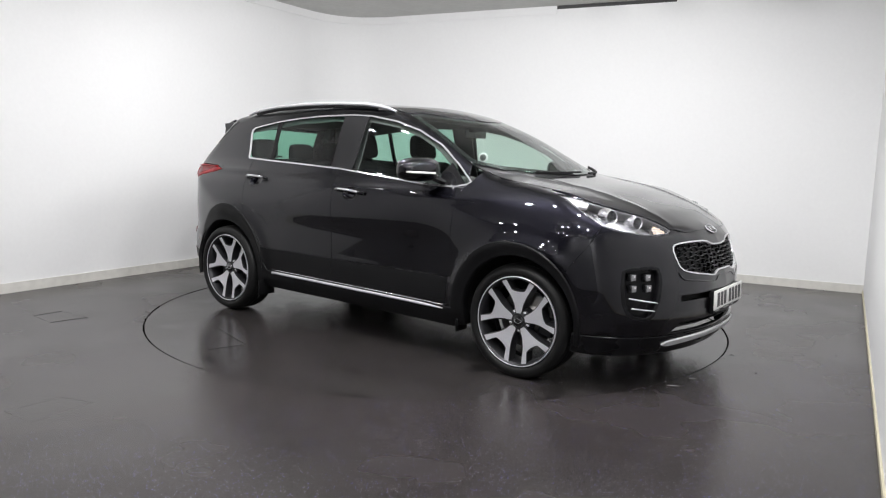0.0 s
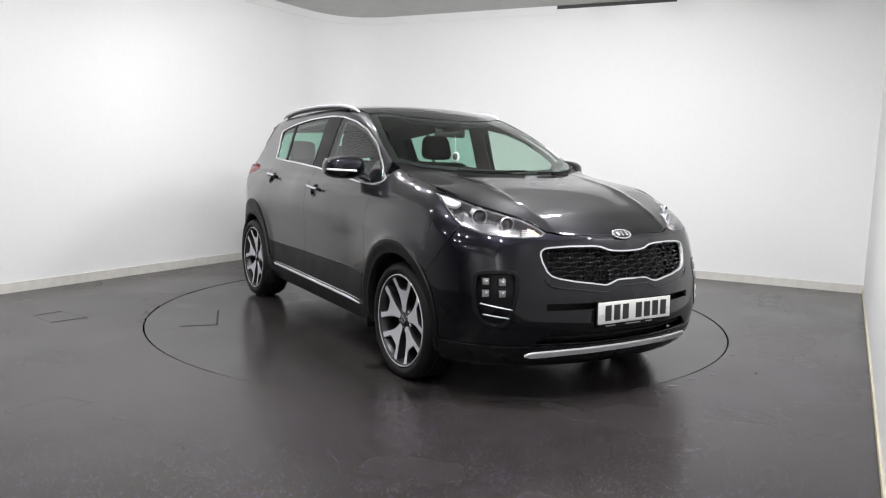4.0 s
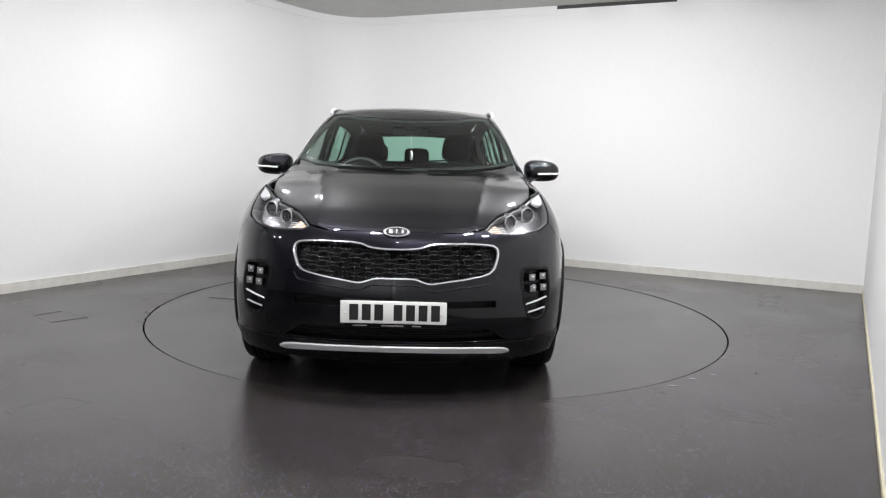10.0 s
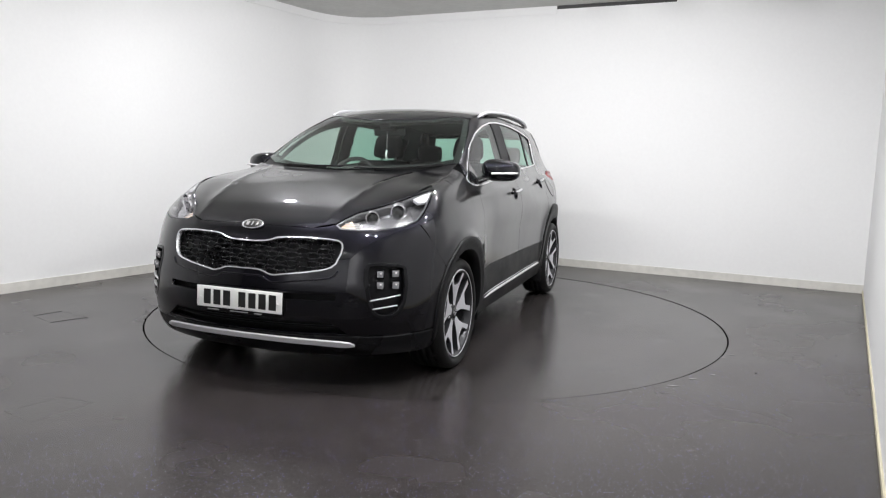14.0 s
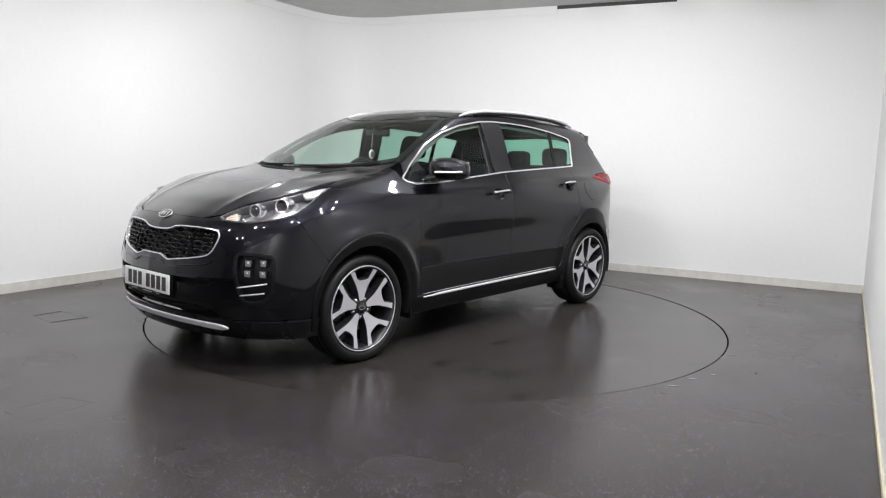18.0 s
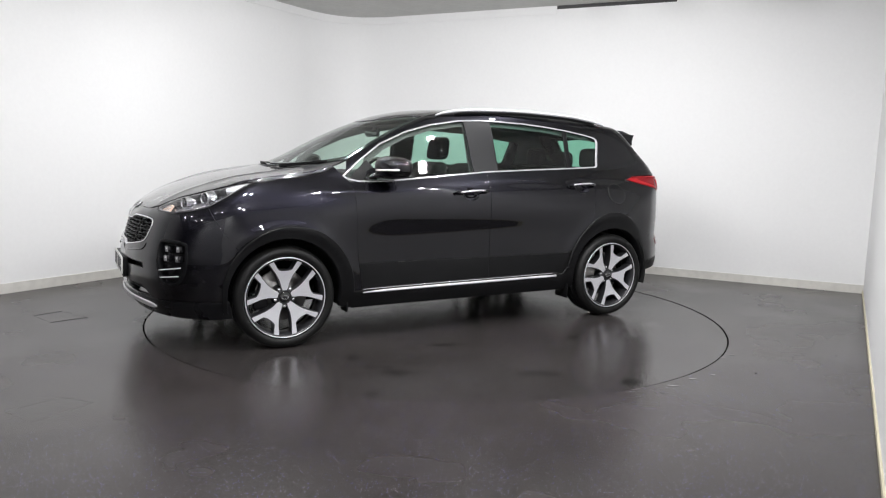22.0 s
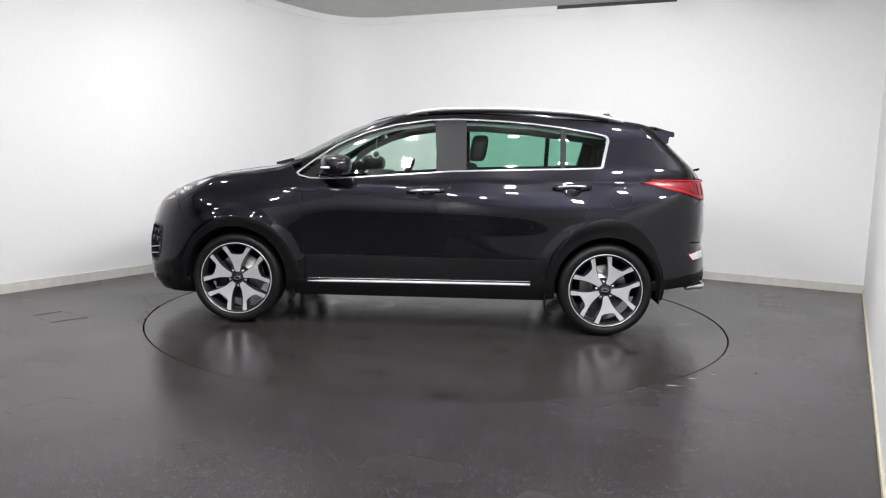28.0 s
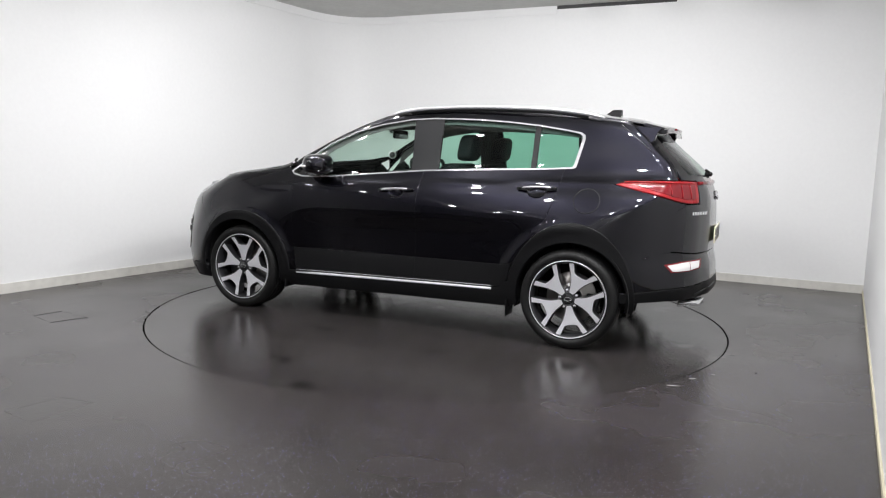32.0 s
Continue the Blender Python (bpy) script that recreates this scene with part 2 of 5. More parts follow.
CENTRE = curve([(1.0, .77), (.86, .835), (.78, .875), (.68, .925), (.58, .975), (.45, 1.02), (.25, 1.078), (.0, 1.127), (-.10, 1.150), (-.19, 1.188),
                (-.3, 1.242), (-.45, 1.322), (-.62, 1.408), (-.82, 1.494), (-1.02, 1.562), (-1.25, 1.604), (-1.7, 1.628), (-2.2, 1.618),
                (-2.7, 1.585), (-3.1, 1.535), (-3.3, 1.50), (-3.7, 1.43)])
BEND = curve([(1.0, .16), (.6, .16), (.3, .14), (.0, .26), (-.25, .38), (-.9, .42), (-1.3, .36), (-1.8, .12), (-2.4, .0), (-3.6, .0)])
CROWN = curve([(1.0, .03), (.2, .0), (-.6, .0), (-1.1, .05), (-1.6, .10), (-3.6, .13)])
NOSE = curve([(.15, .72), (.22, .81), (.28, .852), (.34, .874), (.45, .892), (.56, .889), (.64, .872), (.74, .845), (.83, .81), (.88, .775),
              (.94, .70), (1.02, .55), (1.2, .2)])
NOSE_PLAN = curve([(0, 0), (.2, -.012), (.36, -.042), (.5, -.085), (.62, -.135), (.72, -.20), (.8, -.285), (.87, -.40), (.93, -.58), (1.0, -.9)])
TAIL = curve([(.15, -3.16), (.22, -3.36), (.30, -3.47), (.46, -3.52), (.56, -3.515), (.64, -3.495), (.80, -3.50), (1.0, -3.49), (1.12, -3.455),
              (1.2, -3.40), (1.36, -3.225), (1.47, -3.11), (1.6, -2.95)])
TAIL_PLAN = curve([(0, 0), (.3, .02), (.5, .07), (.62, .125), (.72, .20), (.8, .32), (.88, .6), (.95, 1.0)])


def half_width(x, z):
    fs = np.array([f(z) for f in W_F])
    m = slopes(W_X, fs)
    x = np.clip(x, W_X[0], W_X[-1])
    i = np.clip(np.searchsorted(W_X, x) - 1, 0, len(W_X) - 2)
    h = W_X[i + 1] - W_X[i]
    u = (x - W_X[i]) / h
    c = np.arange(len(x))
    return (fs[i, c] * (1 + 2 * u) * (1 - u) ** 2 + m[i, c] * h * u * (1 - u) ** 2
            + fs[i + 1, c] * u * u * (3 - 2 * u) + m[i + 1, c] * h * u * u * (u - 1))


def body(p):
    """Below 0 inside the body, above 0 outside; p is (n, 3)."""
    x, y, z = p[:, 0], np.abs(p[:, 1]), p[:, 2]
    side = y - half_width(x, z)
    # the wings swell round the wheel arches
    for cx, r in ((0.0, .445), (-2.67, .465)):
        far = np.hypot(x - cx, np.maximum(z - .345, 0) * (1 if cx else 1.02))
        side = side - .013 * np.exp(-((far - r) / .040) ** 2) * np.clip((z - .30) / .2, 0, 1)
    # a crease runs back above the door handles to the tail lamps
    side = side - .006 * np.exp(-((z - .985 + .043 * x) / .017) ** 2) * np.clip((-.12 - x) / .35, 0, 1)
    ridge = .012 * np.exp(-np.sqrt((y - .498 + .145 * x) ** 2 + .006 ** 2) / .028) * np.clip((x + .30) / .25, 0, 1) * np.clip((.80 - x) / .18, 0, 1)
    top = (z - CENTRE(x + BEND(x) * y * y) + CROWN(x) * y * y - ridge) * .9
    front = (x - NOSE(z) - NOSE_PLAN(y)) * .9
    rear = (TAIL(z) + TAIL_PLAN(y) - x) * .9
    k = .016
    d = np.stack((side, top, front, rear))
    big = d.max(0)
    return big + k * np.log(np.exp((d - big) / k).sum(0))


def normals_at(p):
    g = np.zeros_like(p)
    for i in range(3):
        e = np.zeros(3)
        e[i] = .005
        g[:, i] = body(p + e) - body(p - e)
    return g / np.maximum(np.linalg.norm(g, axis=1), 1e-9)[:, None]


def cast(start, end):
    """The places where the lines from start (outside) to end (inside) meet the body."""
    n = 36
    lo, hi = np.zeros(len(start)), np.ones(len(start))
    found = np.zeros(len(start), bool)
    for j in range(1, n + 1):
        inside = body(start + (end - start) * (j / n)) < 0
        fresh = inside & ~found
        lo[fresh], hi[fresh] = (j - 1) / n, j / n
        found |= inside
    for _ in range(18):
        mid = (lo + hi) / 2
        inside = body(start + (end - start) * mid[:, None]) < 0
        hi, lo = np.where(inside, mid, hi), np.where(inside, lo, mid)
    return start + (end - start) * ((lo + hi) / 2)[:, None]


def from_side(q, s=1):
    """(x, z) on the side; s is 1 on the left and -1 on the right."""
    a = np.stack((q[:, 0], np.full(len(q), s * 1.2), q[:, 1]), 1)
    b = a.copy()
    b[:, 1] = 0
    return cast(a, b)


def from_top(q, s=1):
    a = np.stack((q[:, 0], q[:, 1] * s, np.full(len(q), 1.9)), 1)
    b = a.copy()
    b[:, 2] = .3
    return cast(a, b)


def from_nose(q, s=1):
    """(angle in degrees round the post at x = -0.2, z) on the front end."""
    a = np.radians(q[:, 0]) * s
    w = np.stack((np.cos(a), np.sin(a), np.zeros(len(q))), 1)
    c = np.stack((np.full(len(q), -.2), np.zeros(len(q)), q[:, 1]), 1)
    return cast(c + w * 1.6, c)


def from_tail(q, s=1):
    """(angle in degrees round the post at x = -2.5, z) on the rear end."""
    a = np.radians(q[:, 0]) * s
    w = np.stack((-np.cos(a), np.sin(a), np.zeros(len(q))), 1)
    c = np.stack((np.full(len(q), -2.5), np.zeros(len(q)), q[:, 1]), 1)
    return cast(c + w * 1.6, c)


# ---- panels: flat outlines laid on the body ----
def inset(q, d):
    """The closed outline moved inwards by d (outwards below 0)."""
    q = np.array(q, float)
    if np.sum(q[:, 0] * np.roll(q[:, 1], -1) - np.roll(q[:, 0], -1) * q[:, 1]) < 0:
        q = q[::-1]
    a, b = np.roll(q, 1, 0), np.roll(q, -1, 0)
    t1, t2 = q - a, b - q
    t1 /= np.linalg.norm(t1, axis=1)[:, None]
    t2 /= np.linalg.norm(t2, axis=1)[:, None]
    n1, n2 = np.stack((-t1[:, 1], t1[:, 0]), 1), np.stack((-t2[:, 1], t2[:, 0]), 1)
    m = n1 + n2
    m /= np.maximum(np.sum(m * n1, 1), .35 * np.linalg.norm(m, axis=1))[:, None]
    return q + m * d


def dense(q, step):
    out = []
    for a, b in zip(q, np.roll(q, -1, 0)):
        k = max(1, int(math.ceil(np.linalg.norm(b - a) / step)))
        out += [a + (b - a) * (i / k) for i in range(k)]
    return np.array(out)


def within(p, q):
    """Which of the points p lie inside the outline q."""
    res = np.zeros(len(p), bool)
    for a, b in zip(q, np.roll(q, -1, 0)):
        cross = (a[1] > p[:, 1]) != (b[1] > p[:, 1])
        x = a[0] + (p[:, 1] - a[1]) * (b[0] - a[0]) / (b[1] - a[1] + 1e-12)
        res ^= cross & (p[:, 0] < x)
    return res


def laid(outline, place, s=1, holes=(), gap=.0025, step=.03, off=0.0, deep=.014, unit=1.0, lip=.004):
    """A sheet of the body inside an outline, with holes, off above the body and with edges turned in by deep.
    unit: metres for one unit of the outline's first coordinate."""
    k = np.array((unit, 1.0))
    ring = [dense(inset(np.array(outline) * k, gap), step)] + [dense(inset(np.array(h) * k, -gap), step) for h in holes]
    lo, hi = ring[0].min(0), ring[0].max(0)
    gx, gy = np.meshgrid(np.arange(lo[0] + step * .4, hi[0], step), np.arange(lo[1] + step * .4, hi[1], step))
    grid = np.stack((gx.ravel(), gy.ravel()), 1)
    ok = within(grid, ring[0])
    for h in ring[1:]:
        ok &= ~within(grid, h)
    rim = np.concatenate(ring)
    for i in range(0, len(rim), 64):
        ok &= (np.linalg.norm(grid[:, None] - rim[None, i:i + 64], axis=2) > step * .45).all(1)
    pts = [Vector(p) for p in rim] + [Vector(p) for p in grid[ok]]
    edges, base = [], 0
    for r in ring:
        edges += [(base + i, base + (i + 1) % len(r)) for i in range(len(r))]
        base += len(r)
    from mathutils.geometry import delaunay_2d_cdt
    v2, _, tris, *_ = delaunay_2d_cdt(pts, edges, [], 0, 1e-6)
    q = np.array([tuple(v) for v in v2])
    mid = np.array([np.mean(q[list(t)], axis=0) for t in tris])
    ok = within(mid, ring[0])
    for h in ring[1:]:
        ok &= ~within(mid, h)
    tris = [tuple(t) for t, o in zip(tris, ok) if o]
    p = place(q / k, s)
    nrm = normals_at(p)
    p = p + nrm * off
    a, b, c = (p[[t[i] for t in tris]] for i in range(3))
    good = np.sum(np.cross(b - a, c - a) * nrm[[t[0] for t in tris]], 1)
    tris = [t if g > 0 else t[::-1] for t, g in zip(tris, good)]
    count = {}
    for t in tris:
        for i in range(3):
            e = (t[i], t[(i + 1) % 3])
            count[e] = 1
    verts, norms, faces = [tuple(v) for v in p], [tuple(v) for v in nrm], list(tris)
    # the turned-in edge: a small round and then straight in
    out_n, ends = {}, [e for e in count if (e[1], e[0]) not in count]
    for i, j in ends:
        d = p[j] - p[i]
        o = np.cross(d, nrm[i] + nrm[j])
        o /= max(np.linalg.norm(o), 1e-9)
        for v in (i, j):
            out_n[v] = out_n.get(v, 0) + o
    two, three = {}, {}
    for v, o in out_n.items():
        o = o / max(np.linalg.norm(o), 1e-9)
        r = min(lip, deep * .5)
        two[v] = len(verts)
        verts.append(tuple(p[v] + o * (r * .6) - nrm[v] * (r * .7)))
        w = o + nrm[v] * .6
        norms.append(tuple(w / np.linalg.norm(w)))
        three[v] = len(verts)
        verts.append(tuple(p[v] + o * (r * .6) - nrm[v] * deep))
        norms.append(tuple(o))
    for i, j in ends:
        faces += [(j, i, two[i], two[j]), (two[j], two[i], three[i], three[j])]
    me = bpy.data.meshes.new("panel")
    me.from_pydata(verts, [], faces)
    me.shade_smooth()
    me.normals_split_custom_set_from_vertices(norms)
    return me


def nose3(*q):
    return from_nose(np.array(q, float))


def tail3(*q):
    return from_tail(np.array(q, float))


def arc(cx, cz, r, a0, a1, n=16):
    return [(cx + r * math.cos(radians(a)), cz + r * math.sin(radians(a))) for a in np.linspace(a0, a1, n)]


# ---- the room: lines of its walls on the floor ----
HEIGHT = 2.99
L_AT, L_DIR = Vector((-3.659, .18)), Vector((.511, .8594)).normalized()
B_AT, B_DIR = Vector((4.251, 1.335)), Vector((-.8956, .445)).normalized()
R_DIR = Vector((-.4866, -.8736)).normalized()
den = L_DIR.x * B_DIR.y - L_DIR.y * B_DIR.x
CORNER = L_AT + L_DIR * (((B_AT - L_AT).x * B_DIR.y - (B_AT - L_AT).y * B_DIR.x) / den)
R_END = B_AT + R_DIR * 10.4
L_END = L_AT - L_DIR * 9.2
ROUND = .75
turn_in, turn_out = CORNER - L_DIR * ROUND, CORNER - B_DIR * ROUND
BOW = [turn_in * (1 - u) ** 2 + CORNER * (2 * u * (1 - u)) + turn_out * u * u for u in np.linspace(0, 1, 41)]


def strip(path, z0, z1, t0, t1):
    """A wall or board along a floor line, z0 to z1 high, from t0 to t1 on the line's right-hand side."""
    bm = bmesh.new()
    rows = []
    for i, p in enumerate(path):
        d = (path[min(i + 1, len(path) - 1)] - path[max(i - 1, 0)]).normalized()
        n = Vector((d.y, -d.x))
        a, b = p + n * t0, p + n * t1
        rows.append([bm.verts.new((*q, z)) for q, z in ((a, z0), (b, z0), (b, z1), (a, z1))])
    for r, s in zip(rows, rows[1:]):
        for j in range(4):
            bm.faces.new((r[j], r[(j + 1) % 4], s[(j + 1) % 4], s[j])).smooth = len(path) > 3
    bm.faces.new(rows[0][::-1])
    bm.faces.new(rows[-1])
    bmesh.ops.recalc_face_normals(bm, faces=bm.faces)
    return bm


def setting(name, bm, material, label, category):
    ob = part(name, bm, material)
    for p in ob.data.polygons:
        p.use_smooth = False
    return tagged(ob, label, category, kind="structure")


# the lines run clockwise as seen from above, so that the room lies on their right
L_STOP = L_AT - L_DIR * 1.25
setting("wall_left_far", strip([L_END, L_STOP], 0, HEIGHT, -.12, 0), SIDE_WALL, "unseen pale wall beyond the white studio wall, toned for the car's reflections", "wall")
setting("wall_left", strip([L_STOP, turn_in], 0, HEIGHT, -.12, 0), WALL, "plain white painted studio wall", "wall")
bow = setting("wall_corner", strip(BOW, 0, HEIGHT, -.12, 0), WALL, "curved white corner between two studio walls", "wall")
setting("wall_back", strip([turn_out, B_AT + B_DIR * -.12], 0, HEIGHT, -.12, 0), WALL, "plain white painted studio wall with faint scuffs", "wall")
setting("wall_right", strip([B_AT, R_END], 0, HEIGHT, -.12, 0), WALL, "plain white painted wall beside the camera", "wall")
# closes the room out of view; its darker grey dims the car's reflections
setting("wall_front", strip([R_END, L_END], 0, HEIGHT, -.12, 0), REAR_WALL, "unseen plain wall behind the camera, greyed for the car's reflections", "wall")
SKIRT_H = .085
setting("baseboard_left", strip([L_STOP, turn_in], 0, SKIRT_H, 0, .014), SKIRT, "off-white painted skirting board", "skirting board")
setting("baseboard_corner", strip(BOW, 0, SKIRT_H, 0, .014), SKIRT, "off-white curved skirting board", "skirting board")
setting("baseboard_back", strip([turn_out, B_AT - B_DIR * .0], 0, SKIRT_H, 0, .014), SKIRT, "off-white painted skirting board with worn edge", "skirting board")
setting("baseboard_right", strip([B_AT + R_DIR * .014, R_END], 0, .032, 0, .010), WORN_STRIP, "low worn yellowish skirting strip", "skirting board")
# shallow cornice under the ceiling; beyond it the slot's shade is a dark strip
stop = turn_out + (B_AT - turn_out) * .395
setting("trim_left", strip([L_STOP, turn_in], 2.90, HEIGHT, 0, .012), WALL, "white cornice strip under the ceiling", "cornice")
setting("trim_corner", strip(BOW, 2.90, HEIGHT, 0, .012), WALL, "white curved cornice strip under the ceiling", "cornice")
setting("trim_back", strip([turn_out, stop], 2.90, HEIGHT, 0, .012), WALL, "white cornice strip under the ceiling", "cornice")
slot_end = stop + (B_AT - stop) * .40
setting("trim_slot", strip([stop, slot_end], 2.952, HEIGHT, 0, .004), SLOT_SHADE, "dark strip painted as a shadow gap at the ceiling edge", "cornice")
setting("trim_back_far", strip([slot_end, B_AT], 2.972, HEIGHT, 0, .004), SKIRT, "thin off-white strip at the ceiling edge", "cornice")

# the floor, with a round opening for the turntable
RADIUS = 2.22
bm = bmesh.new()
hull = [L_END, turn_in, *BOW[1:-1], turn_out, B_AT, R_END]
outer = [bm.verts.new((*p, 0)) for p in hull]
ring = [bm.verts.new((RADIUS * math.cos(2 * math.pi * i / 192), RADIUS * math.sin(2 * math.pi * i / 192), 0)) for i in range(192)]
edges = [bm.edges.new((a, b)) for loop in (outer, ring) for a, b in zip(loop, loop[1:] + loop[:1])]
bmesh.ops.triangle_fill(bm, edges=edges, use_beauty=True)
for f in list(bm.faces):
    c = f.calc_center_median()
    if math.hypot(c.x, c.y) < RADIUS * .995 and all(math.hypot(v.co.x, v.co.y) < RADIUS + .01 for v in f.verts):
        bm.faces.remove(f)
lower = [bm.verts.new((v.co.x, v.co.y, -.08)) for v in ring]
for i in range(192):
    bm.faces.new((ring[i], ring[(i + 1) % 192], lower[(i + 1) % 192], lower[i]))
bm.normal_update()
for f in bm.faces:
    if abs(f.normal.z) > .9 and f.normal.z < 0:
        f.normal_flip()
setting("floor", bm, FLOOR, "dark grey speckled safety vinyl floor with a soft shine", "floor")
setting("pit_floor", box((-2.4, -2.4, -.16), (2.4, 2.4, -.08)), PIT, "black pit under the turntable", "floor")

bm = bmesh.new()
top = [bm.verts.new((*p, HEIGHT)) for p in hull]
bm.faces.new(top)
geom = bmesh.ops.extrude_face_region(bm, geom=list(bm.faces))
for v in geom["geom"]:
    if isinstance(v, bmesh.types.BMVert):
        v.co.z += .1
bmesh.ops.recalc_face_normals(bm, faces=bm.faces)
setting("ceiling", bm, CEILING, "pale grey ceiling board", "ceiling")

# inspection covers let into the floor, seen as thin outlines
SEAM = mat("seam black", (.012, .012, .012), .6)


SEAM_WORN = mat("worn seam", (.032, .029, .0285), .28)


def cover(name, corners, label, sides, z=0.0, parent=None, width=.007, seam=SEAM, rise=.002):
    """Thin dark joints round a floor cover; sides: which of its edges show."""
    ob = None
    for i in sides:
        a, b = Vector(corners[i]), Vector(corners[(i + 1) % len(corners)])
        d = (b - a).normalized()
        n = Vector((-d.y, d.x)) * width / 2
        bm = bmesh.new()
        lowv = [bm.verts.new((*q, z - .002)) for q in (a - n, b - n, b + n, a + n)]
        up = [bm.verts.new((*q, z + rise)) for q in (a - n, b - n, b + n, a + n)]
        bm.faces.new(up)
        for k in range(4):
            bm.faces.new((lowv[k], lowv[(k + 1) % 4], up[(k + 1) % 4], up[k]))
        bmesh.ops.recalc_face_normals(bm, faces=bm.faces)
        if ob is None and parent is None:
            ob = tagged(new(name), label, "floor cover", kind="structure")
        part("joint", bm, seam, ob if parent is None else parent)


cover("floor_hatch", [(-2.967, -.561), (-2.848, -.388), (-2.568, -.569), (-2.74, -.754)], "square cover let into the grey floor", (0, 2), width=.005)
cover("floor_hatch", [(-2.967, -.561), (-2.848, -.388), (-2.568, -.569), (-2.74, -.754)], "worn edges of a square floor cover", (1, 3), width=.004, seam=SEAM_WORN, rise=.0006)
cover("floor_hatch", [(-2.025, -2.515), (-1.865, -2.299), (-1.677, -2.369), (-1.827, -2.647)], "square cover let into the grey floor", (0, 1, 2, 3), width=.004, seam=SEAM_WORN, rise=.0004)

# ---- ceiling lights: small square LED floods ----
LIGHTS = ((-2.75, -1.0, 9), (-.85, -2.15, 77), (.98, -2.45, 74), (2.0, -1.7, 46), (-1.4, .2, 52), (1.2, -.2, 66), (.1, -3.9, 60),
          (-4.3, -3.3, 16), (-4.2, -5.2, 16), (-2.0, -4.0, 30))
FOCUS = Vector((-.2, 2.6, -.8))
# two unseen fill floods added at the back, turned to the wall behind camera
REAR_FILL = ((-3.9, -6.5, 80), (-1.3, -6.3, 90))
for x0, y0, power0 in LIGHTS + REAR_FILL:
    for x, y in ((x0 - .27, y0 + .13), (x0 + .27, y0 - .13)):
        power = power0 / 2
        FOCUS.y = 2.6 if y > -6 else -12.0
        lamp = tagged(new("ceiling_light"), "small square white LED flood on the ceiling, out of view", "light", "ceiling lights")
        lamp.matrix_basis = look((x, y, HEIGHT - .13), Vector((x, y, HEIGHT - .13)) + (FOCUS - Vector((x, y, HEIGHT))) * .5 + Vector((0, 0, -1.6)))
        part("housing", box((-.06, -.06, 0), (.06, .06, .045), .006), METAL, lamp)
        part("diffuser", box((-.048, -.048, -.006), (.048, .048, 0)), LAMP, lamp)
        up = lamp.matrix_basis.to_3x3().inverted() @ Vector((0, 0, 1))
        part("bracket", tube([Vector((0, 0, .03)), Vector((0, 0, .03)) + up * .13], .012, up=(1, 0, 0)), METAL, lamp)
        light = bpy.data.lights.new("flood", "AREA")
        light.shape, light.size, light.energy, light.color = "SQUARE", .09, power * .648, (.985, .985, 1.0)
        ob = new("flood", light)
        ob.matrix_basis = lamp.matrix_basis @ pose(0, 0, -.012)

# ---- turntable: its disc lies a little below the floor round it ----
SUNK = .003
turntable = tagged(new("turntable"), "round dark vinyl-covered car turntable set flush in the floor", "turntable")
bm = bmesh.new()
n, r = 192, RADIUS - .012
a = [bm.verts.new((r * math.cos(2 * math.pi * i / n), r * math.sin(2 * math.pi * i / n), 0)) for i in range(n)]
b = [bm.verts.new((v.co.x, v.co.y, -.06)) for v in a]
bm.faces.new(a)
bm.faces.new(b[::-1])
for i in range(n):
    bm.faces.new((b[i], b[(i + 1) % n], a[(i + 1) % n], a[i]))
for v in bm.verts:
    v.co.z -= SUNK
part("disc", bm, DISC, turntable)
cover("hatch", [(-.314, -1.947), (-.253, -1.707), (-.733, -1.569), (-.85, -1.765)], "", (0, 1), z=-SUNK, parent=turntable, width=.012)

# ---- crumbs and pale flakes on the floor ----
CRUMB = mat("crumb", (.02, .02, .02), .8)
FLAKE = mat("pale flake", (.22, .22, .22), .7, grain=.2, scale=80)


def scrap(x, y, w, d, material, label, name):
    """A small uneven scrap lying on the floor."""
    bm = bmesh.new()
    bmesh.ops.create_icosphere(bm, subdivisions=2, radius=.5)
    for v in bm.verts:
        k = 1 + .35 * noise.noise(v.co * 2.3 + Vector((x * 9, y * 7, 1)))
        v.co = Vector((v.co.x * w * k, v.co.y * d * k, max(0, v.co.z * .004 * k + .0012)))
    ob = tagged(part(name, bm, material), label, "debris", "floor debris")
    ob.location = (x, y, 0)
    ob.rotation_euler = (0, 0, .3 * math.sin(x * 9))


for x, y, w in ((1.937, -1.561, .018), (1.237, -1.997, .012), (1.478, -2.16, .008), (2.671, -1.101, .012)):
    scrap(x, y, w, w * .6, CRUMB, "small dark crumb on the grey floor", "floor_crumb")
for x, y, w in ((1.339, -1.851, .075), (1.499, -1.711, .05), (1.655, -1.62, .03), (1.86, -1.22, .04), (1.95, -1.15, .03)):
    scrap(x, y, w, .018, FLAKE, "pale flake stuck to the grey floor", "floor_flake")


# ---- the car ----
AXIS = (-1.4336, .2306)
car = tagged(new("car"), "glossy black five-door SUV with machined alloy wheels on the turntable", "car")
SIDES = ((1, "left"), (-1, "right"))

LAMP_TOP = nose3((54.5, 1.034), (47.8, 1.004), (39.3, .971), (33.7, .948), (29.6, .918), (26.6, .890))
HOOD_SIDE = [(-.36, .715), (-.1, .735), (.1, .738)] + [(p[0], p[1]) for p in LAMP_TOP]
HOOD = HOOD_SIDE + [(.742, .34), (.762, .18), (.768, 0)]
hood_rear = [(-.085, 0), (-.10, .2), (-.165, .4), (-.265, .58)]
hood_loop = HOOD + [(x, -y) for x, y in HOOD[:-1][::-1]] + [(x, -y) for x, y in hood_rear[::-1]] + hood_rear[1:]
part("bonnet", laid(hood_loop, from_top, step=.021), PAINT, car)

